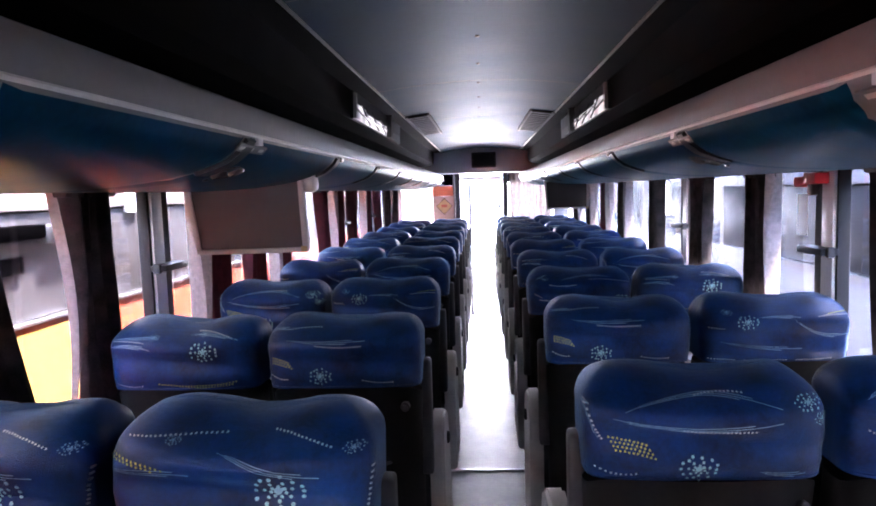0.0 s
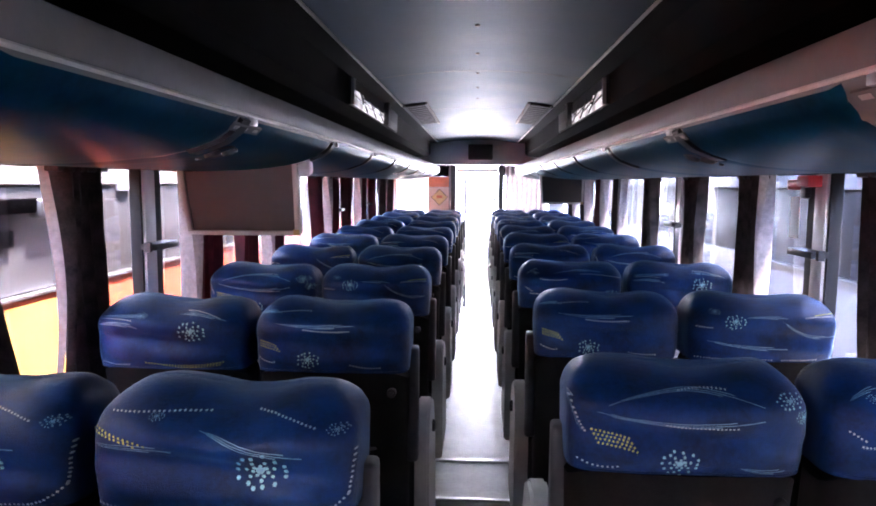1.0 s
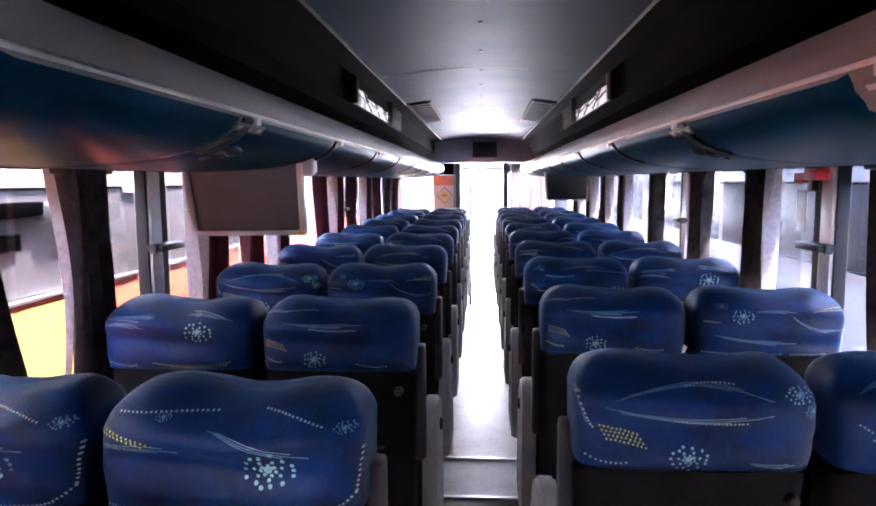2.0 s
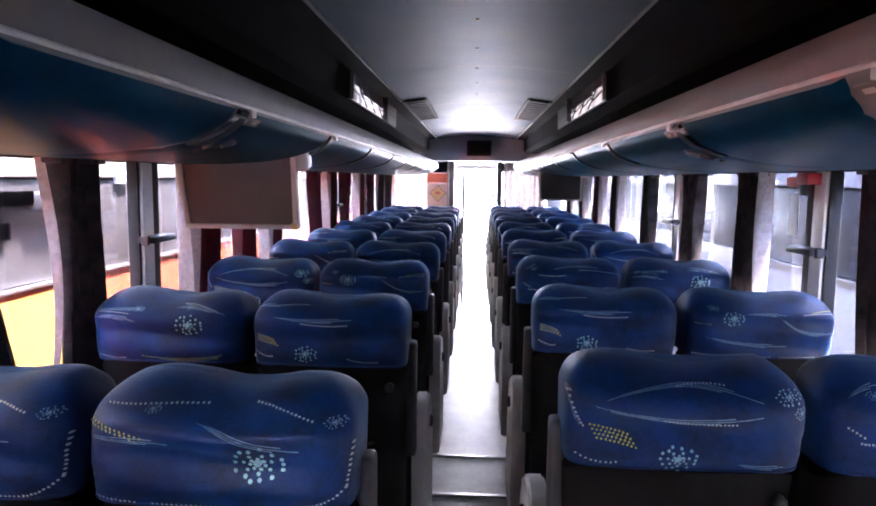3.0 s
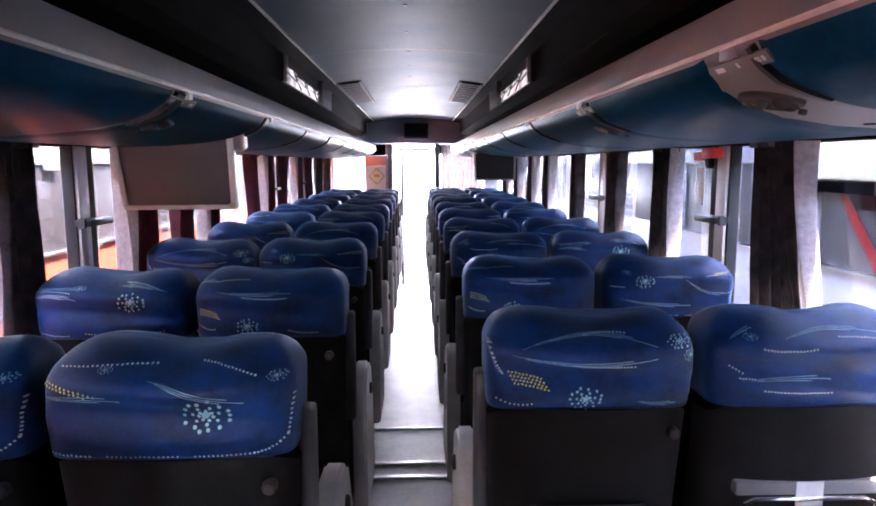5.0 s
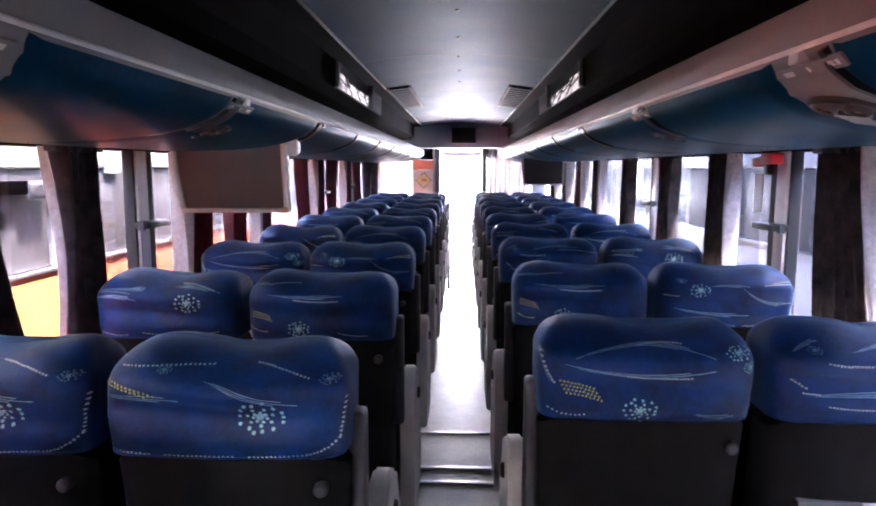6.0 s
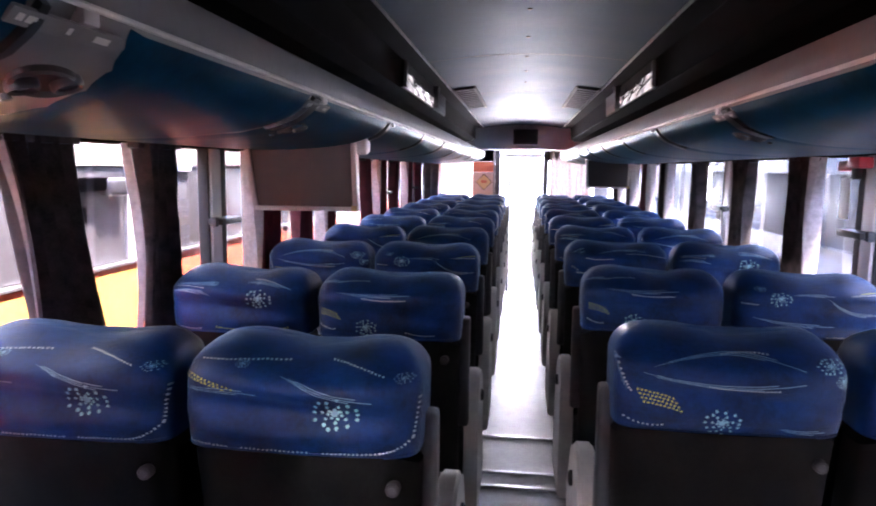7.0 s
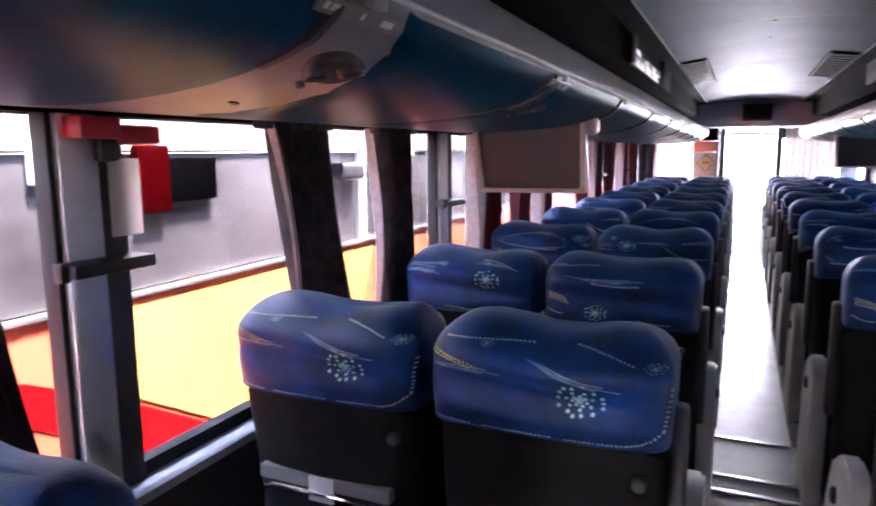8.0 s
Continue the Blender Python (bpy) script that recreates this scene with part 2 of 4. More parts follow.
# side walls: lower trim with sill, posts, header
POSTS = [-0.85 + 1.62 * k for k in range(7)]
for s, side in ((-1, "left"), (1, "right")):
    pr = [(s * 1.15, 0.05), (s * 1.15, 0.80), (s * 1.165, 0.835), (s * 1.28, 0.835), (s * 1.28, 0.05)]
    w = part("wall_" + side, sweep(pr, (REAR, CAB)), M["wall"], smooth=False)
    tagged(w, "dark grey lower side trim of the coach", "wall", kind="structure")
    sill = part("window_sill_" + side, sweep([(s * 1.148, 0.838), (s * 1.148, 0.858), (s * 1.16, 0.868), (s * 1.24, 0.868), (s * 1.24, 0.838)], (REAR, FRONT)), M["sill"])
    tagged(sill, "pale aluminium window sill rail", "window sill", kind="structure")
    seal = part("window_seal_" + side, sweep([(s * 1.19, 0.87), (s * 1.19, 0.9), (s * 1.225, 0.9), (s * 1.225, 0.87)], (REAR, FRONT)), M["rubber"])
    tagged(seal, "black rubber window seal", "window seal", kind="structure")
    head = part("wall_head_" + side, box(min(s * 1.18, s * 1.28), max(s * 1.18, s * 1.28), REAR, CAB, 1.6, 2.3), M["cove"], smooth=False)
    tagged(head, "dark upper side wall above the windows", "wall", kind="structure")
    for i, y in enumerate(POSTS):
        post = empty("window_post", pose(s * 1.2, y, 0), label="pale painted window post with black rubber edge", category="window post", group="window posts", kind="structure")
        part("upright", box(-0.03, 0.03, -0.05, 0.03, 0.868, 1.6, 0.008), M["post"], post)
        part("dark_channel", box(-0.022, 0.022, 0.032, 0.09, 0.868, 1.6, 0.006), M["dark_plastic"], post, "dark sliding window channel")
        part("rubber_edge", box(-0.02, 0.02, -0.064, -0.052, 0.868, 1.6, 0.002), M["rubber"], post)
        latch = part("latch", box(-0.05 if s > 0 else -0.01, 0.01 if s > 0 else 0.05, -0.075, 0.1, 1.315, 1.34, 0.006), M["black"], post, "black window latch bar")
        latch.location = (-s * 0.03, 0, 0)
        tip = part("latch_tip", box(-0.012, 0.012, -0.088, -0.07, 1.31, 1.345, 0.004), M["dark_plastic"], post)
        tip.location = (-s * 0.05, 0, 0)
        if i + 1 < len(POSTS):
            pane = part("window_%d" % (i + 1 + (7 if s > 0 else 0)), box(s * 1.222 - 0.002, s * 1.222 + 0.002, y + 0.03, POSTS[i + 1] - 0.05, 0.86, 1.62), M["pane"], smooth=False)
            # daylight enters undimmed; the tint acts on the view
            pane.visible_shadow = False
            tagged(pane, "fixed coach side window pane, tinted to dim the view outside", "window", "side windows", "structure")

# ceiling: centre panel coloured dark blue for its dim light, dark coves, bright trims
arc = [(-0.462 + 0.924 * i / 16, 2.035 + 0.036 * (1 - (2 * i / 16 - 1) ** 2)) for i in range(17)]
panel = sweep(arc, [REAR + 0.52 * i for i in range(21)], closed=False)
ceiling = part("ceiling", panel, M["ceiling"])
tagged(ceiling, "arched laminate ceiling panel, dim bluish light put into its colour", "ceiling", kind="structure")
roof = part("roof", sweep([(-1.28, 2.3), (1.28, 2.3), (1.28, 2.36), (-1.28, 2.36)], (REAR - 0.06, CAB + 0.4)), M["bus_white"], smooth=False)
tagged(roof, "white outer roof skin of the coach", "roof", kind="structure")
for s, side in ((-1, "left"), (1, "right")):
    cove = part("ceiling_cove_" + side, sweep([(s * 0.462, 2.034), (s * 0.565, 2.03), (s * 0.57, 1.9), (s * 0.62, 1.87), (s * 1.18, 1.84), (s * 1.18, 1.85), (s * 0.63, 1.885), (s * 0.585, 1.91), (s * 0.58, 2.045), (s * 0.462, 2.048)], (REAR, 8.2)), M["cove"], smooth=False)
    tagged(cove, "dark brown lining over the luggage rack", "ceiling", kind="structure")
    tr = part("ceiling_trim_" + side, sweep([(s * 0.46, 2.025), (s * 0.466, 2.024), (s * 0.467, 2.032), (s * 0.46, 2.033)], (REAR, 8.19)), M["alu"])
    tagged(tr, "thin bright ceiling edge trim", "trim", kind="structure")
seam_bm = bmesh.new()
for y in (1.65, 3.15, 4.65, 6.15):
    sweep([(x, z - 0.0018) for x, z in arc] + [(x, z - 0.001) for x, z in arc[::-1]], (y, y + 0.004), bm=seam_bm)
tagged(part("ceiling_seam", seam_bm, M["rack_dark"]), "raised joint strips of the ceiling panel", "trim", kind="structure")
for k in range(11):
    y = 1.3 + 0.48 * k
    screw = part("ceiling_screw", lathe([(0.006, -0.003), (0.008, 0), (0.008, 0.004)], pose(0, y, 2.0695), 10), M["black"])
    tagged(screw, "dark ceiling fixing screw cap", "screw", "ceiling screws", "structure")

# ---- luggage racks ----
RX = [(LIP_X, LIP_Z), (0.475, 1.668), (0.503, 1.647), (0.555, 1.627), (0.635, 1.611), (0.75, 1.601), (0.9, 1.597), (1.05, 1.602), (1.18, 1.607)]


def rack_point(u):
    """The underside profile, 0 at the lip and 1 at the wall."""
    f = max(0.0, min(0.9999, u)) * (len(RX) - 1)
    i = int(f)
    k = f - i
    return RX[i][0] + (RX[i + 1][0] - RX[i][0]) * k, RX[i][1] + (RX[i + 1][1] - RX[i][1]) * k


def rack(s):
    side = "left" if s < 0 else "right"
    y_off = 0.0 if s < 0 else 0.25
    y0, y1 = REAR, 8.2
    thing = empty("luggage_rack", label="open luggage rack with blue underside panels and grey lip", category="luggage rack", group="luggage racks")
    under = [(s * x, z) for x, z in (rack_point(i / 24) for i in range(25))]
    inner = [(s * x, z + 0.02) for x, z in (rack_point(i / 24) for i in range(24, -1, -1))]
    part("underside", sweep(under + inner, (y0, y1)), M["rack_grey"], thing, "grey moulded rack underside")
    lip = [(s * 0.462, LIP_Z), (s * 0.452, LIP_Z + 0.03), (s * 0.458, LIP_Z + 0.062), (s * 0.475, LIP_Z + 0.07), (s * 0.492, LIP_Z + 0.06), (s * 0.49, LIP_Z)]
    part("lip", sweep(lip, (y0, y1)), M["rack_grey"], thing, "pale grey rounded front lip")
    # highlight along the lip, modelled as a thin pale strip
    part("rail", tube([(s * 0.452, y0, LIP_Z + 0.004), (s * 0.452, y1, LIP_Z + 0.004)], 0.004), M["pale_plastic"], thing, "thin pale strip standing in for the lip highlight")
    # bow-shaped blue panels, straight along the lip and rounded towards the wall
    starts = [-1.85 + 0.83 * k + y_off for k in range(13)]
    for ys in starts:
        if ys + 0.72 > y1:
            continue
        bm = bmesh.new()
        rows = []
        N, K = 20, 14
        for k in range(K + 1):
            v = k / K
            u = 0.92 * v
            x, z = rack_point(u)
            near = ys + 0.03 * v + 0.27 * v ** 2.2 if ys < 1.3 else ys - 0.125
            far = ys + 0.69 + (0.11 * v ** 1.3 - 0.22 * max(0, v - 0.75) ** 1.5 if ys < 0.5 + 0.8 * (s > 0) else 0.0)
            ring = []
            for i in range(N + 1):
                edge = 0.005 if 0 < i < N and k < K else -0.002
                ring.append(bm.verts.new((s * (x - 0.5 * edge), near + (far - near) * i / N, z - edge)))
            rows.append(ring)
        for a, b in zip(rows, rows[1:]):
            for i in range(N):
                bm.faces.new((a[i], a[i + 1], b[i + 1], b[i]))
        part("panel", bm, M["rack_blue"], thing)
        slot = bmesh.new()
        band = [rack_point(0.4 * i / 8) for i in range(9)]
        sweep([(s * (x - 0.005), z - 0.008) for x, z in band] + [(s * (x + 0.004), z + 0.002) for x, z in band[::-1]], (ys + 0.69, ys + (0.702 if ys < 0.5 else 0.735)), bm=slot)
        part("joint", slot, M["black"], thing)
        tab = box(min(s * 0.452, s * 0.468), max(s * 0.452, s * 0.468), ys + 0.745, ys + 0.772, 1.676, 1.692, 0.003)
        part("catch", tab, M["alu"], thing, "small bright catch")
    return thing, starts


racks = {s: rack(s) for s in (-1, 1)}


def service_unit(s, y):
    """The passenger unit under the rack between two panels: air nozzles, lamps, buttons."""
    thing = empty("service_unit", pose(0, y, 0), label="grey reading lamp and air nozzle unit under the rack", category="reading lamp unit", group="service units")

    def on_rack(u, y, turn=0.0):
        """A frame on the underside: x along the coach, y up the slope, z out of the surface."""
        (x0, z0), (x1, z1) = rack_point(u - 0.03), rack_point(u + 0.03)
        slope = Vector((s * (x0 - x1), 0, z0 - z1)).normalized()
        along = Vector((0, 1, 0))
        out = Vector((-s * abs(slope.z), 0, -abs(slope.x)))
        x, z = rack_point(u)
        m = Matrix((along, slope, out)).transposed().to_4x4()
        m.translation = (s * x, y, z)
        return m @ Matrix.Rotation(radians(turn), 4, "Z")

    oval = Matrix.Diagonal((1.0, 0.56, 1.0, 1.0))
    part("bezel", lathe([(0.058, -0.004), (0.057, 0.005), (0.052, 0.0075), (0.047, 0.005), (0.045, 0.002)], on_rack(0.36, 0.05, 16 * s) @ oval, 28), M["dark_plastic"], thing, "dark oval bezel of the unit")
    for dy, ring_mat in ((0.028, "dark_plastic"), (0.074, "rack_dark")):
        m = on_rack(0.36 + (0.022 if dy < 0.05 else -0.022), dy)
        ring = part("nozzle_ring", lathe([(0.0175, 0.0), (0.018, 0.009), (0.0155, 0.0125), (0.012, 0.010), (0.0115, 0.005)], m, 20), M[ring_mat], thing, "round air nozzle")
        part("nozzle_core", lathe([(0.0105, 0.003), (0.0105, 0.006), (0.007, 0.009), (0.002, 0.009)], m, 14), M["black"], ring)
    part("button", lathe([(0.006, 0.002), (0.006, 0.009), (0.004, 0.0105)], on_rack(0.45, 0.058), 12), M["rack_dark"], thing, "small grey call button")
    part("trim_slot", lathe([(0.02, -0.001), (0.02, 0.0025), (0.017, 0.003)], on_rack(0.64, 0.13, 30 * s) @ Matrix.Diagonal((1.2, 0.3, 1.0, 1.0)), 18), M["dark_plastic"], thing, "dark slot in the grey band")
    (xa, za), (xb, zb) = rack_point(0.03), rack_point(0.2)

    def plate(y0, y1, f0, f1, lift, material, name, note="", thick=0.004):
        bm = bmesh.new()
        c = []
        for y in (y0, y1):
            for f, d in ((f0, 0), (f1, 0), (f1, thick), (f0, thick)):
                c.append(bm.verts.new((s * (xa + (xb - xa) * f - 0.5 * (lift + d)), y, za + (zb - za) * f - 0.85 * (lift + d))))
        for f in ((0, 1, 2, 3), (7, 6, 5, 4), (0, 4, 5, 1), (1, 5, 6, 2), (2, 6, 7, 3), (3, 7, 4, 0)):
            bm.faces.new([c[i] for i in f])
        return part(name, bm, M[material], thing, note, smooth=False)

    plate(-0.1, 0.06, 0.05, 0.5, 0.007, "rack_grey", "seat_plate", "grey seat plate with small pale marks")
    for y0, y1 in ((-0.09, -0.082), (-0.078, -0.066), (-0.022, -0.016), (0.02, 0.045)):
        plate(y0, y1, 0.17, 0.36, 0.0112, "pale_plastic", "plate_mark", "", 0.0006)
    return thing


for s in (-1, 1):
    for ys in racks[s][1]:
        if -0.3 < ys < (2.2 if s < 0 else 1.9):
            service_unit(s, ys - 0.07)

# luminaires in the coves, and dark grilles on the ceiling
for s in (-1, 1):
    lamp = empty("cove_lamp", label="long cove lamp with clear ribbed lens", category="ceiling lamp", group="cove lamps")
    a, b = Vector((s * 0.564, 0, 2.028)), Vector((s * 0.568, 0, 1.902))
    n = Vector((-s * 1.0, 0, -0.03)) * 0.004

    def slab(y0, y1, u0, u1, lift, thick=0.012):
        bm = bmesh.new()
        p, q = a + (b - a) * u0, a + (b - a) * u1
        vs = [(v.x + k * n.x, y, v.z + k * n.z) for y in (y0, y1) for v, k in ((p, lift), (q, lift), (q, lift + thick / 0.004), (p, lift + thick / 0.004))]
        vv = [bm.verts.new(v) for v in vs]
        for f in ((0, 1, 2, 3), (7, 6, 5, 4), (0, 4, 5, 1), (1, 5, 6, 2), (2, 6, 7, 3), (3, 7, 4, 0)):
            bm.faces.new([vv[i] for i in f])
        return bm

    part("backing", slab(3.0, 4.72, 0.02, 0.99, 0), M["black"], lamp, smooth=False)
    part("lens", slab(3.04, 4.02, 0.42, 0.97, 3.2, 0.004), M["lens"], lamp, "clear lens, reflections painted as mottled glow")
    part("lens", slab(4.12, 4.66, 0.6, 0.97, 3.2, 0.004), M["rack_grey"], lamp, "dim clear lens")
    part("end_cap", slab(3.0, 3.036, 0.1, 0.98, 3.2, 0.012), M["alu"], lamp, "bright end cap")
    part("bracket", slab(4.03, 4.11, -0.02, 1.0, 3.2, 0.03), M["black"], lamp, "black lamp bracket")
    # dark bars imitate the diagonal lines between the lens reflections
    for k in range(7):
        y = 3.04 + 0.14 * k

        def dark_lens_line(y0, u0, y1, u1):
            p, q = a + (b - a) * u0 + n * 5.5, a + (b - a) * u1 + n * 5.5
            part("dark_lens_line", tube([(p.x, y0, p.z), ((p.x + q.x) / 2, (y0 + y1) / 2, (p.z + q.z) / 2 - 0.002), (q.x, y1, q.z)], 0.0042, 5), M["black"], lamp)

        if k % 2:
            dark_lens_line(y, 0.4, y + 0.22, 0.95)
        else:
            dark_lens_line(y, 0.62, y + 0.3, 0.78)
    part("shade", slab(3.3, 4.02, 0.36, 0.56, 4.4, 0.004), M["black"], lamp, "dark upper edge of the lens")
    vent = empty("ceiling_vent", pose(s * 0.385, 4.9, 0), label="dark slatted air grille on the ceiling", category="ceiling vent", group="ceiling vents")
    tilt = lambda x: 2.035 + 0.036 * (1 - ((s * 0.385 + x) / 0.462) ** 2)
    part("backing", sweep([(-0.07, tilt(-0.07) - 0.006), (0.07, tilt(0.07) - 0.006), (0.07, tilt(0.07)), (-0.07, tilt(-0.07))], (-0.68, 0.68)), M["void"], vent, smooth=False)
    for x in (-0.07, 0.07):
        part("frame", sweep([(x - 0.007, tilt(x) - 0.016), (x + 0.007, tilt(x) - 0.016), (x + 0.007, tilt(x) - 0.002), (x - 0.007, tilt(x) - 0.002)], (-0.69, 0.69)), M["dark_plastic"], vent, smooth=False)
    for k in range(12):
        part("slat", sweep([(x, tilt(x) - d) for x, d in ((-0.062, 0.013), (0.062, 0.013), (0.062, 0.008), (-0.062, 0.008))], (-0.62 + 0.11 * k, -0.585 + 0.11 * k)), M["dark_plastic"], vent, smooth=False)


# ---- televisions ----
def television(name_label, x0, x1, y, lit):
    xc, w = (x0 + x1) / 2, (x1 - x0) / 2
    t = empty("television", pose(xc, y, 1.513, 9, 0, lit), label=name_label, category="television", group="rack televisions")
    h = 0.125
    part("screen", box(-w + 0.016, w - 0.016, -0.014, 0.01, -h + 0.014, h - 0.014, 0.004), M["screen" if x0 < 0 else "screen_dark"], t, "dark switched-off screen")
    bm = bmesh.new()
    box(-w, w, -0.02, 0.03, -h, -h + 0.016, 0.005, bm=bm)
    part("bezel_bottom", bm, M["tv_frame"], t)
    part("bezel_top", box(-w, w, -0.02, 0.03, h - 0.016, h, 0.005), M["tv_frame"], t)
    for sx in (-1, 1):
        part("bezel_side", box(min(sx * w, sx * (w - 0.018)), max(sx * w, sx * (w - 0.018)), -0.02, 0.03, -h + 0.015, h - 0.015, 0.005), M["tv_frame"], t)
    part("back_housing", box(-w + 0.01, w - 0.01, 0.028, 0.085, -h + 0.015, h + 0.02, 0.02, 3), M["tv_frame"], t, "off-white rear housing")
    part("hinge_arm", box(w - 0.03, w + 0.035, 0.0, 0.07, h - 0.06, h + 0.1, 0.012, 3), M["tv_frame"], t, "off-white mounting arm at the rack")
    for ob in t.children:
        for v in ob.data.vertices:
            if v.co.x < 0 and v.co.z < h + 0.03:
                v.co.x *= 1 + 0.11 * (v.co.z + h) / (2 * h)
    part("corner_tag", box(w - 0.022, w - 0.002, -0.024, -0.0205, -h + 0.002, -h + 0.022, 0.002), M["sign_yellow"], t)
    return t


television("grey television in off-white frame below the luggage rack", -0.93, -0.565, 2.15, 3)
television("dark television in pale frame below the luggage rack", 0.54, 0.89, 5.72, -3)


# ---- curtains ----
def curtain(s, y, w, z0, lean=0.0, red=False, light=0.0, seed=0, bulge=0.0):
    """A gathered window curtain; its lining shows as a pale strip at one edge."""
    rnd = random.Random(seed)
    c = empty("curtain", pose(s * 1.13, y, 0), label=("burgundy" if red else "dark brown") + " gathered curtain hanging at the coach window", category="curtain", group="window curtains")
    ph, folds = rnd.uniform(0, 6), 5.5 + w * 13

    def sheet(a0, a1, off):
        bm = bmesh.new()
        rows = []
        N, K = 34, 12
        for k in range(K + 1):
            v = k / K
            z = 1.6 + (z0 - 1.6) * v
            row = []
            for i in range(N + 1):
                a = a0 + (a1 - a0) * i / N
                spread = 1 - 0.12 * math.sin(math.pi * v) + bulge * v ** 2
                yy = (a - 0.5) * w * spread + lean * v
                dx = 0.03 * math.sin(a * folds * 2 * math.pi / 2 + ph + 0.5 * math.sin(3 * v)) + 0.008 * math.sin(a * 31 + 4 * v + ph)
                row.append(bm.verts.new((s * (-off) + dx, yy + 0.006 * math.sin(9 * a + 5 * v + ph), z)))
            rows.append(row)
        for p, q in zip(rows, rows[1:]):
            for i in range(N):
                bm.faces.new((p[i], p[i + 1], q[i + 1], q[i]))
        bmesh.ops.solidify(bm, geom=bm.faces[:], thickness=0.003)
        return bm

    part("cloth", sheet(0, 1, 0.0), M["curtain_red" if red else "curtain"], c)
    if light:
        a = (-light, 0.01) if light > 0 else (0.99, 1 - light)
        part("lining", sheet(a[0], a[1], -0.012), M["lining"], c, "pale lining edge")
    part("header_band", box(-0.02, 0.02, -w / 2 - 0.02, w / 2 + 0.02, 1.585, 1.605, 0.006), M["curtain"], c)
    return c


for i, (y, w, lean, red, light, bulge) in enumerate((
        (0.42, 0.16, 0.16, False, 0, 0), (1.35, 0.25, 0.13, False, 0.015, 0.0), (1.88, 0.21, 0.0, False, 0.02, 0.05), (2.78, 0.2, 0, True, 0.5, 0), (3.3, 0.3, 0, True, 0, 0), (3.75, 0.16, 0, True, 0.4, 0),
        (4.75, 0.24, 0, True, 0, 0), (5.25, 0.2, 0, True, 0.3, 0), (5.85, 0.3, 0, True, 0, 0), (6.6, 0.26, 0, True, 0.3, 0), (7.3, 0.26, 0, True, 0, 0), (8.0, 0.3, 0, False, 0, 0), (8.7, 0.34, 0, False, 0, 0))):
    curtain(-1, y, w, 0.88, lean, red, light, i, bulge)
for i, (y, w, lean, red, light, bulge) in enumerate((
        (1.93, 0.22, -0.13, False, 0.25, 0.4), (2.85, 0.2, 0.0, False, 0.2, 0.0), (3.58, 0.27, 0, False, -0.14, 0), (4.46, 0.22, 0, False, 0, 0), (5.5, 0.2, 0, False, 0.4, 0), (6.3, 0.26, 0, True, 0.3, 0),
        (7.2, 0.3, 0, False, 0.4, 0), (8.1, 0.3, 0, False, 0.4, 0))):
    curtain(1, y, w, 0.88, lean, red, light, 40 + i, bulge)


# ---- emergency hammers ----
def hammer_unit(s, y):
    h = empty("emergency_hammer", pose(s * 1.15, y, 1.5), label="red window hammer with white instruction card on the post", category="emergency hammer", group="emergency hammers")
    part("holder", box(-0.028, 0.028, -0.05, 0.035, 0.055, 0.095, 0.008), M["red"], h)
    bm = box(-0.014, 0.014, 0.03, 0.14, 0.045, 0.082, 0.012, 3)
    part("head", bm, M["red"], h)
    part("grip", box(-0.012, 0.012, 0.0, 0.04, 0.015, 0.06, 0.008), M["black"], h, "black hammer grip")
    part("card", box(-0.014, -0.01, 0.03, 0.1, -0.125, 0.02, 0.0015), M["card"], h, "white instruction card")
    return h


hammer_unit(-1, 0.78)
hammer_unit(1, 2.42)


# ---- seats ----
from mathutils.bvhtree import BVHTree

SEAT_W = 0.44


def shell_body(z0, z1, w, depth, ears, round_top, n=36, levels=16, lean=0.10, flare=0.0):
    """A padded slab with rounded corners; its rear face leans forward towards the foot. ears: rise of the two upper corners."""
    bm = bmesh.new()
    rings = []
    for k in range(levels + 1):
        v = k / levels
        if round_top:
            zz, shrink = z0 + (z1 - z0) * math.sin(v * math.pi / 2) ** 0.9, max(0.0, 1 - v ** 3.2) ** 0.42
        else:
            zz, shrink = z0 + (z1 - z0) * v, 1.0
        ring = []
        for i in range(n):
            a = 2 * math.pi * i / n
            ca, sa = math.cos(a), math.sin(a)
            x = math.copysign(abs(ca) ** 0.42, ca)
            y = math.copysign(abs(sa) ** 0.6, sa)
            sw = w / 2 * (1 - 0.16 * (1 - shrink)) * (1 + flare * (1 - v))
            dd = depth / 2 * (0.16 + 0.84 * shrink)
            z = zz + ears * v ** 3 * (abs(x) ** 1.6 - 0.45)
            drop = 0.03 * v ** 6 * abs(x) ** 9
            ring.append(bm.verts.new((sw * x * (0.80 + 0.2 * shrink), dd * y + depth / 2 - lean * (z - 1.1) - 0.02 * (1 - x * x) * (y < 0), z - drop)))
        rings.append(ring)
    for p, q in zip(rings, rings[1:]):
        for i in range(n):
            bm.faces.new((p[i], p[(i + 1) % n], q[(i + 1) % n], q[i]))
    bm.faces.new(rings[0][::-1])
    bm.faces.new(rings[-1])
    return bm


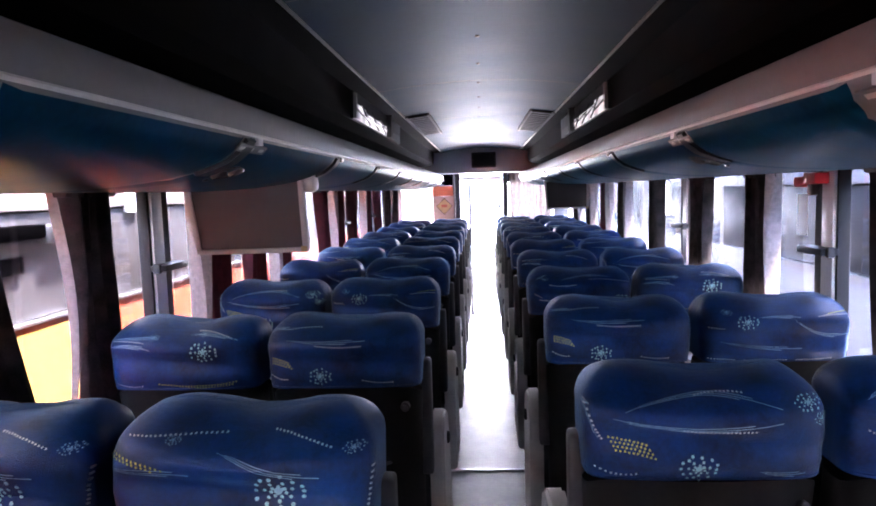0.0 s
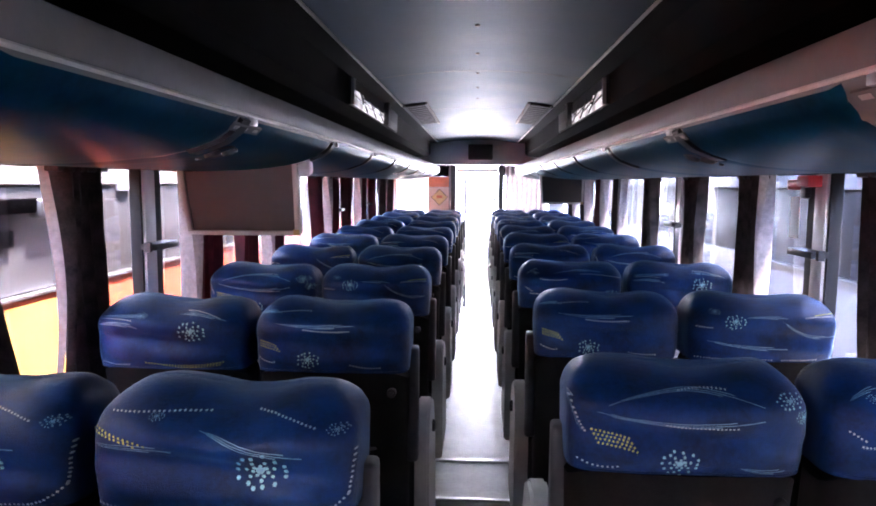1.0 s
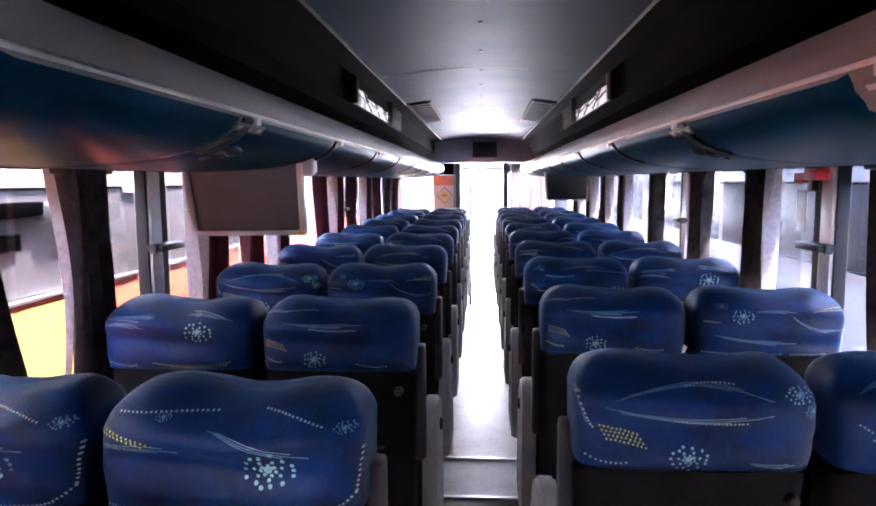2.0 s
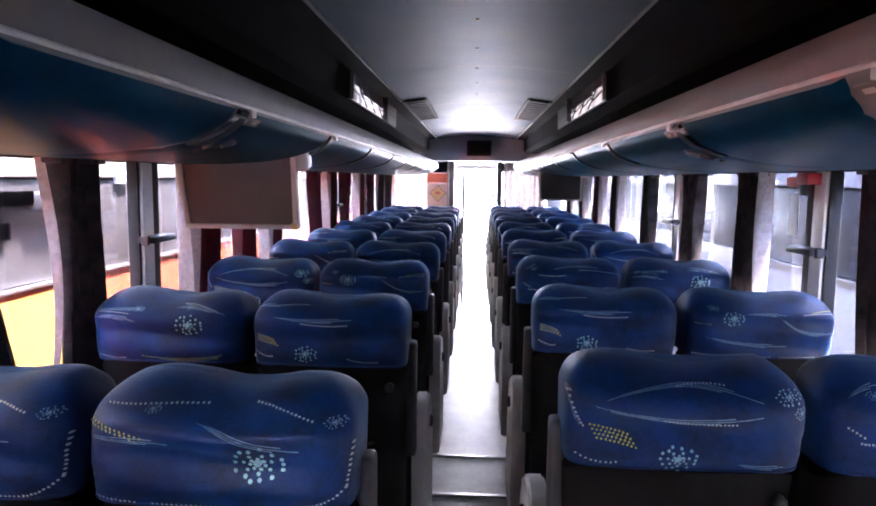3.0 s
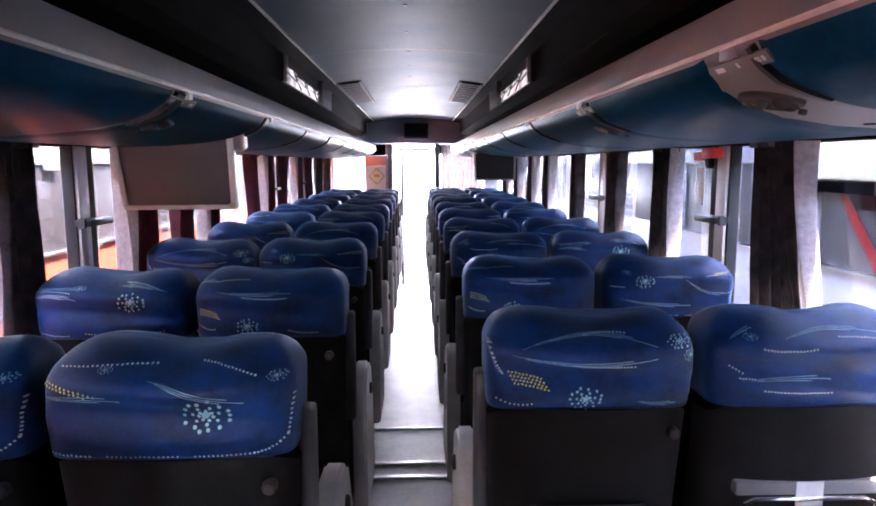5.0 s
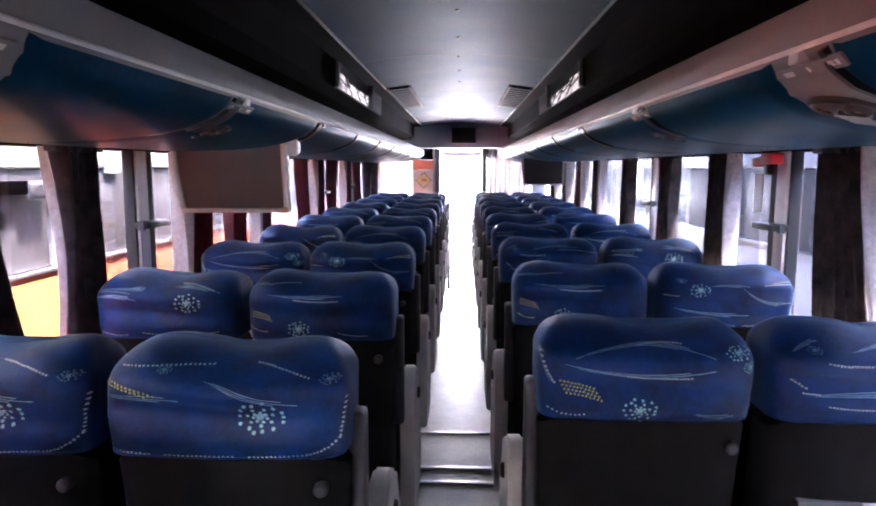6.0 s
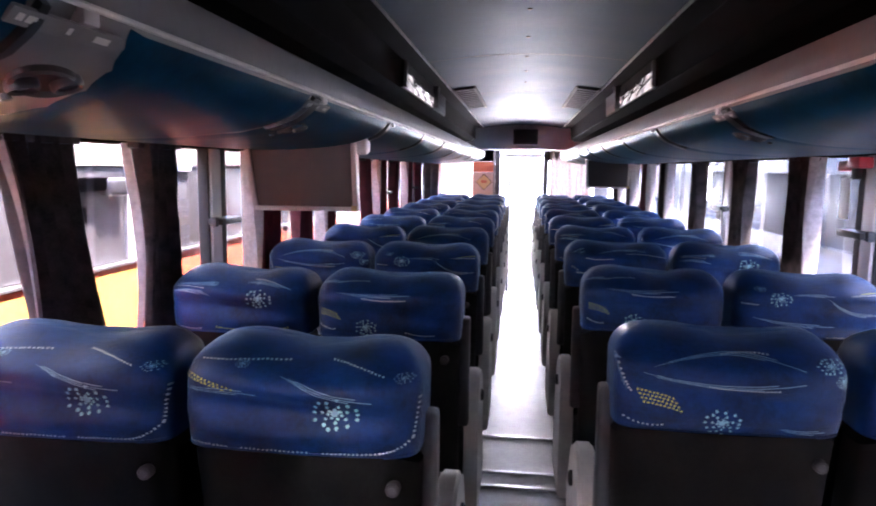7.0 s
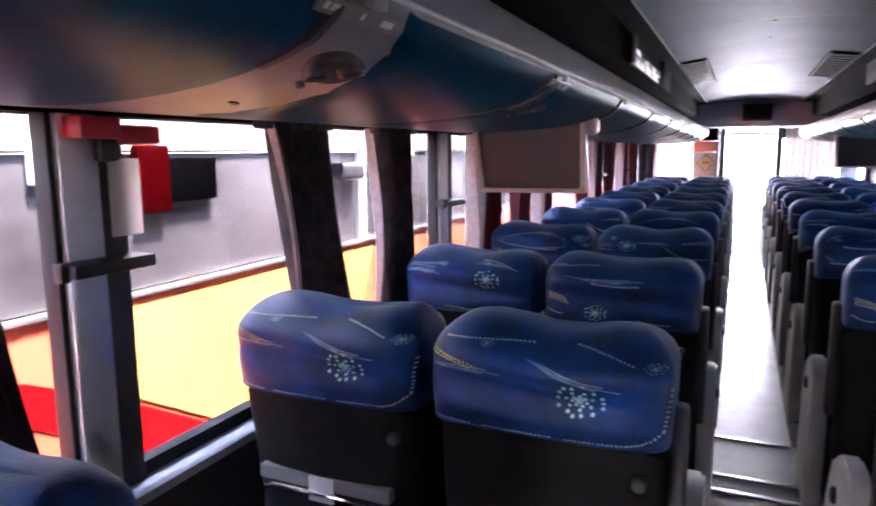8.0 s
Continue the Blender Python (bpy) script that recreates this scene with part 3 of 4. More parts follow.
def cover_body(z0, z1, w, depth, seed=0, n=84, r=0.06, lean=0.06):
    """The padded head part: a boxy cushion with rounded shoulders, two soft ears, a saddle between them and a roll along the top."""
    bm = bmesh.new()
    levels = [(z0 + (z1 - r - z0) * k / 12, 0.0) for k in range(12)] + [(None, math.pi / 2 * k / 12) for k in range(13)]
    rings = []
    for zz, th in levels:
        z = zz if zz is not None else z1 - r + r * math.sin(th)
        fall = 1 - math.cos(th)
        hw, hd = w / 2 - r * fall, depth / 2 * (1 - 0.9 * fall)
        low = 1 - (z - z0) / (z1 - z0)
        ring = []
        for i in range(n):
            a = 2 * math.pi * (i + 0.5) / n
            ca, sa = math.cos(a), math.sin(a)
            q = (abs(ca) ** 5.5 + abs(sa) ** 5.5) ** (-1 / 5.5)
            ux, uy = q * ca, q * sa
            x = hw * ux
            back = max(0.0, -uy) * max(0.0, 1 - abs(ux) ** 5)
            roll_top = 0.014 * math.exp(-((low - 0.3) / 0.15) ** 2) - 0.009 * math.exp(-((low - 0.56 - 0.5 * x) / 0.1) ** 2)
            swell = 0.010 * math.exp(-((low - 0.8) / 0.16) ** 2) * (1 - 6 * x * x)
            y = hd * uy * (1 + 0.05 * math.sin(math.pi * low)) - back * (roll_top + swell) + 0.1 * max(0.0, 0.55 - low) ** 2
            ear = 0.008 * math.exp(-((abs(x) - 0.135) / 0.06) ** 2) - 0.006 * math.exp(-((x - 0.02) / 0.06) ** 2) + 0.006 * (x < 0) * math.sin(math.pi * min(1, abs(x) / 0.2))
            k = (1 - low) ** 3
            pinch = 1 - 0.02 * low ** 4
            crease = 0.0055 * noise.noise(Vector((x * 8, z * 24 + 5 * x, seed * 7.3))) + 0.003 * noise.noise(Vector((x * 22, z * 55, seed * 3.1)))
            ring.append(bm.verts.new((x * pinch + 0.004 * noise.noise(Vector((2 * z, 9 * y, seed + 4.0))), y + depth / 2 - lean * (z - 1.1) + crease, z + ear * k + 0.5 * crease * k)))
        rings.append(ring)
    for p, q in zip(rings, rings[1:]):
        for i in range(n):
            bm.faces.new((p[i], p[(i + 1) % n], q[(i + 1) % n], q[i]))
    bm.faces.new(rings[0][::-1])
    bm.faces.new(rings[-1])
    bmesh.ops.recalc_face_normals(bm, faces=bm.faces)
    return bm


def on_cover(tree, x, z, lift=0.002):
    z = z if z < 1.165 else 1.165 + (z - 1.165) * 0.62  # the top roll turns away
    hit, nor, _, _ = tree.ray_cast(Vector((x, -0.6, z)), Vector((0, 1, 0)))
    if hit is None:
        hit, nor, _, _ = tree.find_nearest(Vector((x, 0.02, z)))
    return hit + nor * lift


def dots(tree, places, r, bm=None, sides=7, flat=1.0):
    bm = bm or bmesh.new()
    rnd = random.Random(len(places))
    for x, z in places:
        x, z = x + rnd.uniform(-0.14, 0.14) * r, z + rnd.uniform(-0.2, 0.2) * r
        vs = [bm.verts.new(on_cover(tree, x + r * math.cos(2 * math.pi * k / sides), z + flat * r * math.sin(2 * math.pi * k / sides))) for k in range(sides)]
        bm.faces.new(vs)
    return bm


def ribbon(tree, pts, w0, w1, bm=None):
    bm = bm or bmesh.new()
    last = None
    for i, (x, z) in enumerate(pts):
        w = w0 + (w1 - w0) * i / (len(pts) - 1)
        a, b = bm.verts.new(on_cover(tree, x, z - w)), bm.verts.new(on_cover(tree, x, z + w))
        if last:
            bm.faces.new((last[0], a, b, last[1]))
        last = (a, b)
    return bm


def bow(x0, z0, x1, z1, sag, n=12):
    return [(x0 + (x1 - x0) * i / n, z0 + (z1 - z0) * i / n + sag * 4 * (i / n) * (1 - i / n)) for i in range(n + 1)]


def flower(cx, cz, r):
    out = []
    for k in range(14):
        a = 2 * math.pi * k / 14 + 0.12 * math.sin(5 * k)
        q = r * (1 + 0.09 * math.sin(3.7 * k + 40 * cx))
        out.append((cx + 1.06 * q * math.cos(a), cz + 0.72 * q * math.sin(a)))
    inner = []
    for k in range(7):
        a = 2 * math.pi * k / 7 + 0.3
        inner += [(cx + 0.62 * r * math.cos(a), cz + 0.45 * r * math.sin(a)), (cx + 0.34 * r * math.cos(a + 0.3), cz + 0.26 * r * math.sin(a + 0.3))]
    return out, inner + [(cx, cz), (cx + 0.006, cz + 0.004)]


def print_cover(kind, tree, thing):
    """The woven pattern of the cover: dotted flowers, dotted dashes, thin streaks."""
    def put(name, bm, key):
        part(name, bm, M[key], thing, smooth=False)

    plain, kind = kind.islower(), kind.upper()
    hem = [bow(-0.2, 1.043, -0.13, 1.041, 0, 9), bow(-0.1, 1.04, 0.02, 1.039, 0, 15), bow(0.05, 1.039, 0.15, 1.042, 0, 13)]
    if kind == "A":
        fl, small = [(0.072, 1.112, 0.041)], [(0.19, 1.18, 0.016), (-0.10, 1.202, 0.012)]
        dash = [bow(-0.18, 1.205, -0.02, 1.209, 0.004, 20), bow(0.06, 1.213, 0.155, 1.185, 0.005, 14), bow(0.15, 1.043, 0.205, 1.07, -0.006, 9), bow(0.206, 1.073, 0.215, 1.14, -0.002, 8)] + hem
        lime = [bow(-0.212, 1.168, -0.113, 1.148, 0.002, 12), bow(-0.21, 1.161, -0.13, 1.147, 0.002, 10)]
        streak = [bow(-0.21, 1.14, -0.07, 1.14, 0.004), bow(-0.025, 1.176, 0.138, 1.136, -0.008)]
    elif kind == "B":
        fl, small = [(-0.02, 1.058, 0.034)], [(0.176, 1.178, 0.026), (0.2, 1.145, 0.016)]
        dash = [bow(-0.045, 1.128, 0.08, 1.126, -0.003, 18), bow(-0.02, 1.196, 0.065, 1.2, 0.003, 12), bow(-0.2, 1.055, -0.13, 1.048, -0.006, 8), bow(-0.218, 1.18, -0.19, 1.11, -0.008, 9)]
        lime = [bow(-0.178 + 0.004 * k, 1.114 - 0.0075 * k, -0.112 + 0.005 * k, 1.1 - 0.0075 * k, 0.002, 9) for k in range(4)]
        streak = [bow(-0.17, 1.152, 0.125, 1.142, -0.018), bow(-0.15, 1.163, 0.125, 1.165, 0.034), bow(-0.222, 1.19, -0.195, 1.11, -0.01), bow(0.09, 1.05, 0.17, 1.047, -0.004)]
    elif kind == "C":
        fl, small = [(0.075, 1.142, 0.038)], [(-0.075, 1.19, 0.016), (0.07, 1.2, 0.014)]
        dash = [bow(0.05, 1.21, 0.15, 1.185, 0.008, 14), bow(-0.19, 1.05, -0.11, 1.046, -0.004, 10), bow(-0.19, 1.175, -0.1, 1.172, 0.004, 11)]
        lime = [bow(-0.06, 1.052, 0.16, 1.056, -0.008, 26), bow(-0.01, 1.045, 0.15, 1.049, -0.006, 19)]
        streak = [bow(-0.2, 1.155, -0.08, 1.15, 0.008), bow(-0.2, 1.18, -0.06, 1.185, 0.006), bow(0.03, 1.195, 0.17, 1.175, 0.01)]
    elif kind == "D":
        fl, small = [(-0.06, 1.068, 0.03)], []
        dash = [bow(-0.07, 1.155, 0.055, 1.152, -0.003, 18), bow(-0.2, 1.07, -0.155, 1.06, -0.004, 6), bow(0.06, 1.058, 0.14, 1.05, -0.004, 10), bow(-0.15, 1.212, -0.06, 1.218, 0.004, 10)]
        lime = [bow(-0.195, 1.118 - 0.0075 * k, -0.15 + 0.005 * k, 1.106 - 0.0075 * k, 0.002, 7) for k in range(3)]
        streak = [bow(-0.15, 1.172, 0.07, 1.166, -0.006), bow(-0.205, 1.2, -0.14, 1.21, 0.008)]
    elif kind == "E":
        fl, small = [(-0.095, 1.155, 0.03)], [(-0.15, 1.19, 0.016)]
        dash = [bow(0.11, 1.17, 0.2, 1.172, 0.004, 13), bow(-0.2, 1.138, -0.16, 1.136, 0, 6)] + hem
        lime = [bow(0.14, 1.18, 0.2, 1.184, 0.002, 9)]
        streak = [bow(0.04, 1.16, 0.2, 1.115, -0.022), bow(-0.17, 1.095, 0.06, 1.075, -0.008), bow(-0.06, 1.168, 0.06, 1.165, 0.002)]
    else:
        fl, small = [(0.17, 1.09, 0.032)], [(-0.15, 1.19, 0.014)]
        dash = [bow(-0.13, 1.16, -0.02, 1.158, -0.004, 16), bow(0.04, 1.185, 0.2, 1.165, 0.008, 22), bow(-0.12, 1.07, 0.02, 1.066, -0.003, 20), bow(-0.19, 1.12, -0.165, 1.105, 0, 4), bow(-0.17, 1.095, -0.14, 1.093, 0, 5)]
        lime = []
        streak = [bow(-0.15, 1.09, 0.02, 1.092, 0.003), bow(-0.08, 1.185, 0.12, 1.2, 0.012), bow(-0.19, 1.18, -0.14, 1.214, 0.006)]
    if plain:
        fl, small, streak, lime = [], [], streak[:2], lime[:1]
    for cx, cz, r in fl + small:
        bm = bmesh.new()
        r *= 0.9
        o, i = flower(cx, cz, r)
        dots(tree, o, 0.105 * r, bm, 6)
        dots(tree, i, 0.1 * r, bm, 5)
        dots(tree, [(cx, cz)], 0.2 * r, bm)
        put("flower_print", bm, "print_sky" if (cx, cz) == fl[0][:2] or kind == "B" else "print_haze")
    for d in dash:
        put("dotted_print", dots(tree, d, 0.0023, None, 6, 1.0), "print_white")
    for d in lime:
        put("lime_print", dots(tree, d, 0.0023, None, 6), "print_lime")
    for d in streak:
        bm = bmesh.new()
        for off, cut in ((0.0, 0), (0.0042, 2), (-0.0038, 3)):
            ribbon(tree, [(x, z + off * (0.4 + i / len(d))) for i, (x, z) in enumerate(d)][cut // 2:len(d) - cut], 0.0004, 0.0009, bm)
        put("streak_print", bm, "print_haze")


def seat(kind, aisle):
    """One reclining coach seat. Origin on the platform under the rear face; it faces +y. aisle: which side (-1, 1) looks onto the aisle, 0 for none."""
    t = empty("coach_seat", label="navy patterned coach seat with charcoal back, upright", category="coach seat", group="coach seats")
    cap = cover_body(1.03, 1.212, SEAT_W, 0.2, seed=ord(kind) % 13 + aisle)
    tree = BVHTree.FromBMesh(cap)
    hem = [on_cover(tree, x, 1.036, 0.001) for x in [(-0.205 + 0.41 * i / 24) for i in range(25)]]
    cover = part("headrest_cover", cap, M["navy"], t, "navy patterned stretch cover")
    print_cover(kind, tree, cover)
    part("hem", tube(hem, 0.002, 6), M["navy"], cover, "stitched hem")
    part("back_shell", shell_body(0.42, 1.034, SEAT_W - 0.010, 0.16, 0.0, False, levels=10, lean=0.13, flare=-0.05), M["shell"], t, "charcoal moquette seat back")
    # chest-side upholstery
    part("backrest_pad", shell_body(0.5, 1.02, SEAT_W - 0.05, 0.06, 0.0, False, levels=6, lean=0.2), M["shell"], t).location = (0, 0.15, 0)
    # shade on the navy cushion is put into its charcoal colour
    part("cushion", box(-0.215, 0.215, 0.12, 0.6, 0.4, 0.54, 0.045, 4), M["shell"], t, "seat cushion, navy darkened to charcoal for shade")
    part("base_frame", box(-0.2, 0.2, 0.16, 0.55, 0.3, 0.398, 0.01), M["black"], t)
    for x in (-0.16, 0.16):
        part("leg", box(x - 0.02, x + 0.02, 0.2, 0.5, 0.05, 0.3, 0.006), M["black"], t)
    # literature net with chrome frame and white sticker, low on the back
    dy = 0.03
    if aisle:
        bm = bmesh.new()
        rings = []
        for k in range(9):
            v = k / 8
            z = 0.8 - 0.24 * v
            rings.append([bm.verts.new((0.13 * (2 * i / 16 - 1), dy + 0.012 - (0.05 * math.sin(math.pi * i / 16) ** 0.5) * (1 - 0.5 * v), z + 0.02 * (1 - (2 * i / 16 - 1) ** 2) * (1 - v))) for i in range(17)])
        for p, q in zip(rings, rings[1:]):
            for i in range(16):
                bm.faces.new((p[i], p[i + 1], q[i + 1], q[i]))
        bmesh.ops.solidify(bm, geom=bm.faces[:], thickness=0.006)
        pouch = part("pouch", bm, M["shell"], t, "dark literature pouch")
        part("pouch_rim", tube([(0.13 * (2 * i / 16 - 1), dy + 0.01 - 0.052 * math.sin(math.pi * i / 16) ** 0.5, 0.803 + 0.02 * (1 - (2 * i / 16 - 1) ** 2)) for i in range(17)], 0.005), M["dark_plastic"], pouch, "dark pouch rim")
    else:
        part("net_bar", box(-0.16, 0.16, dy - 0.022, dy + 0.014, 0.83, 0.862, 0.008), M["rack_grey"], t, "grey net top bar")
        part("sticker", box(-0.03, 0.03, dy - 0.0245, dy - 0.0225, 0.806, 0.862, 0.001), M["white"], t, "white sticker")
    fr = [(-0.15, dy - 0.02, 0.6), (-0.15, dy - 0.022, 0.79), (-0.14, dy - 0.025, 0.815), (-0.12, dy - 0.026, 0.825), (0.12, dy - 0.026, 0.825), (0.14, dy - 0.025, 0.815), (0.15, dy - 0.022, 0.79), (0.15, dy - 0.02, 0.6)]
    if not aisle:
        part("net_frame", tube(fr, 0.005), M["chrome"], t, "chrome net frame")
    side = -aisle if aisle < 0 else 1
    button = part("recline_button", lathe([(0.013, -0.012), (0.013, 0.006), (0.010, 0.009)], pose(0.172 * side, 0.008, 0.975, 90), 16), M["dark_plastic"], t, "dark round button")
    part("button_ring", lathe([(0.0075, 0.008), (0.0075, 0.011), (0.005, 0.012)], pose(0.172 * side, 0.008, 0.975, 90), 14), M["rack_dark"], button)
    if aisle:
        x = aisle * 0.22
        part("folded_armrest", box(min(x - aisle * 0.014, x + aisle * 0.02), max(x - aisle * 0.014, x + aisle * 0.02), 0.09, 0.14, 0.74, 1.085, 0.012, 3), M["rack_dark"], t, "dark folded-up armrest")
        bm = bmesh.new()
        prof = [(0.2, 0.36), (0.2, 0.775), (0.22, 0.83), (0.27, 0.86), (0.36, 0.855), (0.44, 0.815), (0.52, 0.68), (0.55, 0.36)]
        a = [bm.verts.new((x - aisle * 0.002, y, z)) for y, z in prof]
        b = [bm.verts.new((x + aisle * 0.045, y, z)) for y, z in prof]
        for i in range(len(prof)):
            j = (i + 1) % len(prof)
            bm.faces.new((a[i], a[j], b[j], b[i]))
        bm.faces.new(a[::-1])
        bm.faces.new(b)
        bmesh.ops.bevel(bm, geom=bm.edges[:], offset=0.008, segments=2, affect="EDGES")
        side_panel = part("side_panel", bm, M["pale_plastic"], t, "pale grey moulded aisle panel")
        part("pivot_cap", lathe([(0.02, 0), (0.02, 0.006), (0.014, 0.01)], pose(x + aisle * 0.045, 0.36, 0.755, 0, aisle * 90), 16), M["dark_plastic"], side_panel)
    return t


protos = {}
ROW_L, ROW_R = 1.01, 1.22
XS = {"la": -0.398, "lw": -0.861, "ra": 0.409, "rw": 0.874}
GAPS = {"l": 0.815, "r": 0.825}
for row in range(-1, 10):
    for col, x in XS.items():
        if row == -1 and col != "lw":
            continue
        y = (ROW_L if col[0] == "l" else ROW_R) + GAPS[col[0]] * row + (0.01 if row == -1 else 0)
        kind = {"la": "ADEBC", "lw": "ACBED", "ra": "BDFCE", "rw": "FECBD"}[col][max(row, 0) % 5]
        if row > 2:
            kind = kind.lower()
        aisle = {"la": 1, "ra": -1}.get(col, 0)
        m = pose(x - (0.009 if row == 0 and col == "ra" else 0), y, 0)
        if (kind, aisle) not in protos:
            protos[kind, aisle] = seat(kind, aisle)
            protos[kind, aisle].matrix_basis = m
        else:
            copy_thing(protos[kind, aisle], m)

# ---- front end of the saloon ----
bulk = empty("bulkhead", label="grey front bulkhead with doorway to the driver's cab", category="bulkhead", kind="structure")
part("header", box(-1.18, 1.18, FRONT, FRONT + 0.05, 1.8, 2.3), M["rack_grey"], bulk, smooth=False)
part("jamb", box(-0.36, -0.29, FRONT - 0.04, FRONT + 0.07, -0.2, 1.797, 0.008), M["dark_plastic"], bulk)
part("jamb", box(0.29, 0.36, FRONT - 0.04, FRONT + 0.07, -0.2, 1.797, 0.008), M["dark_plastic"], bulk)
part("lower_panel", box(-1.18, -0.363, FRONT, FRONT + 0.04, -0.2, 1.0), M["wall"], bulk, smooth=False)
part("lower_panel", box(0.363, 1.18, FRONT, FRONT + 0.04, -0.2, 1.0), M["wall"], bulk, smooth=False)
part("picture_panel", box(-0.67, -0.363, FRONT, FRONT + 0.04, 1.003, 1.497), M["cream"], bulk, "cream picture panel", smooth=False)
part("picture_panel", box(-0.67, -0.363, FRONT, FRONT + 0.04, 1.5, 1.64), M["orange"], bulk, "orange head of the picture panel", smooth=False)
part("pale_panel", box(-1.09, -0.673, FRONT + 0.01, FRONT + 0.03, 1.003, 1.64), M["card"], bulk, "pale backlit panel, upper ones added for rack reflections", smooth=False)
part("dark_head", box(-0.62, -0.363, FRONT - 0.02, FRONT + 0.04, 1.643, 1.797), M["void"], bulk, "dark panel above the picture", smooth=False)
part("dark_head", box(0.363, 0.6, FRONT - 0.005, FRONT + 0.04, 1.66, 1.797), M["void"], bulk, "dark panel above the curtain", smooth=False)
# two upper panels, hidden by the racks, added as bright reflectors for their undersides
part("pale_panel", box(-1.09, -0.623, FRONT + 0.01, FRONT + 0.03, 1.643, 1.797), M["card"], bulk, "pale backlit panel, upper ones added for rack reflections", smooth=False)
part("pale_panel", box(0.603, 0.977, FRONT + 0.01, FRONT + 0.03, 1.66, 1.797), M["card"], bulk, "pale backlit panel, upper ones added for rack reflections", smooth=False)
part("jamb_trim", box(-0.385, -0.362, FRONT - 0.06, FRONT - 0.041, -0.2, 1.797, 0.004), M["rack_grey"], bulk, "grey edge trim")
part("corner_post", box(-1.18, -1.1, FRONT, FRONT + 0.04, 1.003, 1.797), M["rack_grey"], bulk, smooth=False)
part("corner_post", box(0.98, 1.18, FRONT, FRONT + 0.04, 1.003, 1.797), M["rack_grey"], bulk, smooth=False)
sg = bmesh.new()
vs = [sg.verts.new((-0.515 + dx, FRONT - 0.005, 1.36 + dz)) for dx, dz in ((0, 0.115), (0.115, 0), (0, -0.115), (-0.115, 0))]
r = bmesh.ops.extrude_face_region(sg, geom=[sg.faces.new(vs)])
bmesh.ops.translate(sg, vec=(0, -0.006, 0), verts=[v for v in r["geom"] if isinstance(v, bmesh.types.BMVert)])
sign = tagged(part("sign", sg, M["sign_yellow"], smooth=False), "yellow diamond picture sign on the front bulkhead", "sign")
part("sign_mark", box(-0.555, -0.475, FRONT - 0.016, FRONT - 0.012, 1.345, 1.385, 0.003), M["orange"], sign)
part("sign_border", tube([(-0.515, FRONT - 0.012, 1.47), (-0.405, FRONT - 0.012, 1.36), (-0.515, FRONT - 0.012, 1.25), (-0.625, FRONT - 0.012, 1.36), (-0.515, FRONT - 0.012, 1.47)], 0.006, 6), M["dark_plastic"], sign, "dark diamond border")
drape = empty("front_curtain", pose(0.66, FRONT - 0.05, 0), label="cream gathered curtain beside the cab doorway", category="curtain")
bm = bmesh.new()
rows_ = []
for k in range(6):
    rows_.append([bm.verts.new((-0.28 + 0.56 * i / 60, 0.018 * math.sin(i * 0.9) + 0.006 * math.sin(i * 2.3 + k), 1.78 - 0.78 * k / 5)) for i in range(61)])
for p, q in zip(rows_, rows_[1:]):
    for i in range(60):
        bm.faces.new((p[i], p[i + 1], q[i + 1], q[i]))
bmesh.ops.solidify(bm, geom=bm.faces[:], thickness=0.003)
part("cloth", bm, M["beige"], drape)
part("rod", tube([(-0.3, 0, 1.785), (0.3, 0, 1.785)], 0.008), M["alu"], drape)
mon = empty("monitor", pose(0.035, 8.155, 1.925), label="small black monitor above the cab doorway", category="monitor")
part("case", box(-0.145, 0.145, -0.05, 0.048, -0.09, 0.09, 0.012, 3), M["dark_plastic"], mon)
part("screen", box(-0.125, 0.125, -0.054, -0.048, -0.07, 0.07, 0.002), M["black"], mon, "black screen")
clock = empty("camera_dome", pose(0.24, 8.175, 1.98), label="small pale sensor box on the front bulkhead", category="sensor")
part("case", box(-0.04, 0.04, -0.02, 0.028, -0.025, 0.025, 0.008), M["white"], clock)
part("cross_header", box(-1.18, 1.18, 8.205, 8.26, 1.78, 2.3, 0.01), M["bulk"], bulk, "grey cross panel above the aisle")
rail = empty("door_rail", label="thin dark grab rail in the cab doorway", category="grab rail")
part("cross_bar", box(-0.28, 0.28, FRONT + 0.19, FRONT + 0.215, 1.655, 1.675, 0.004), M["rack_grey"], rail, "grey cross bar")
part("pole", box(-0.185, -0.145, FRONT + 0.186, FRONT + 0.216, -0.27, 1.653, 0.006), M["rack_dark"], rail)
part("handle", box(0.215, 0.28, FRONT + 0.14, FRONT + 0.18, 1.31, 1.36, 0.01), M["rack_grey"], rail, "small grey handle")
part("upper_beam", box(-0.288, 0.288, FRONT + 0.12, FRONT + 0.17, 1.7, 1.76, 0.006), M["white"], rail, "white door beam")
# cab
cab_floor = part("cab_floor", box(-1.25, 1.25, FRONT + 0.08, CAB + 0.3, -0.32, -0.27), M["vinyl"], smooth=False)
tagged(cab_floor, "grey cab floor", "floor", kind="structure")
dash = empty("dashboard", pose(0, CAB - 0.1, 0), label="dark grey dashboard under the windscreen", category="dashboard")
part("body", box(-1.15, -0.5, -0.1, 0.25, -0.27, 0.55, 0.06, 3), M["dark_plastic"], dash)
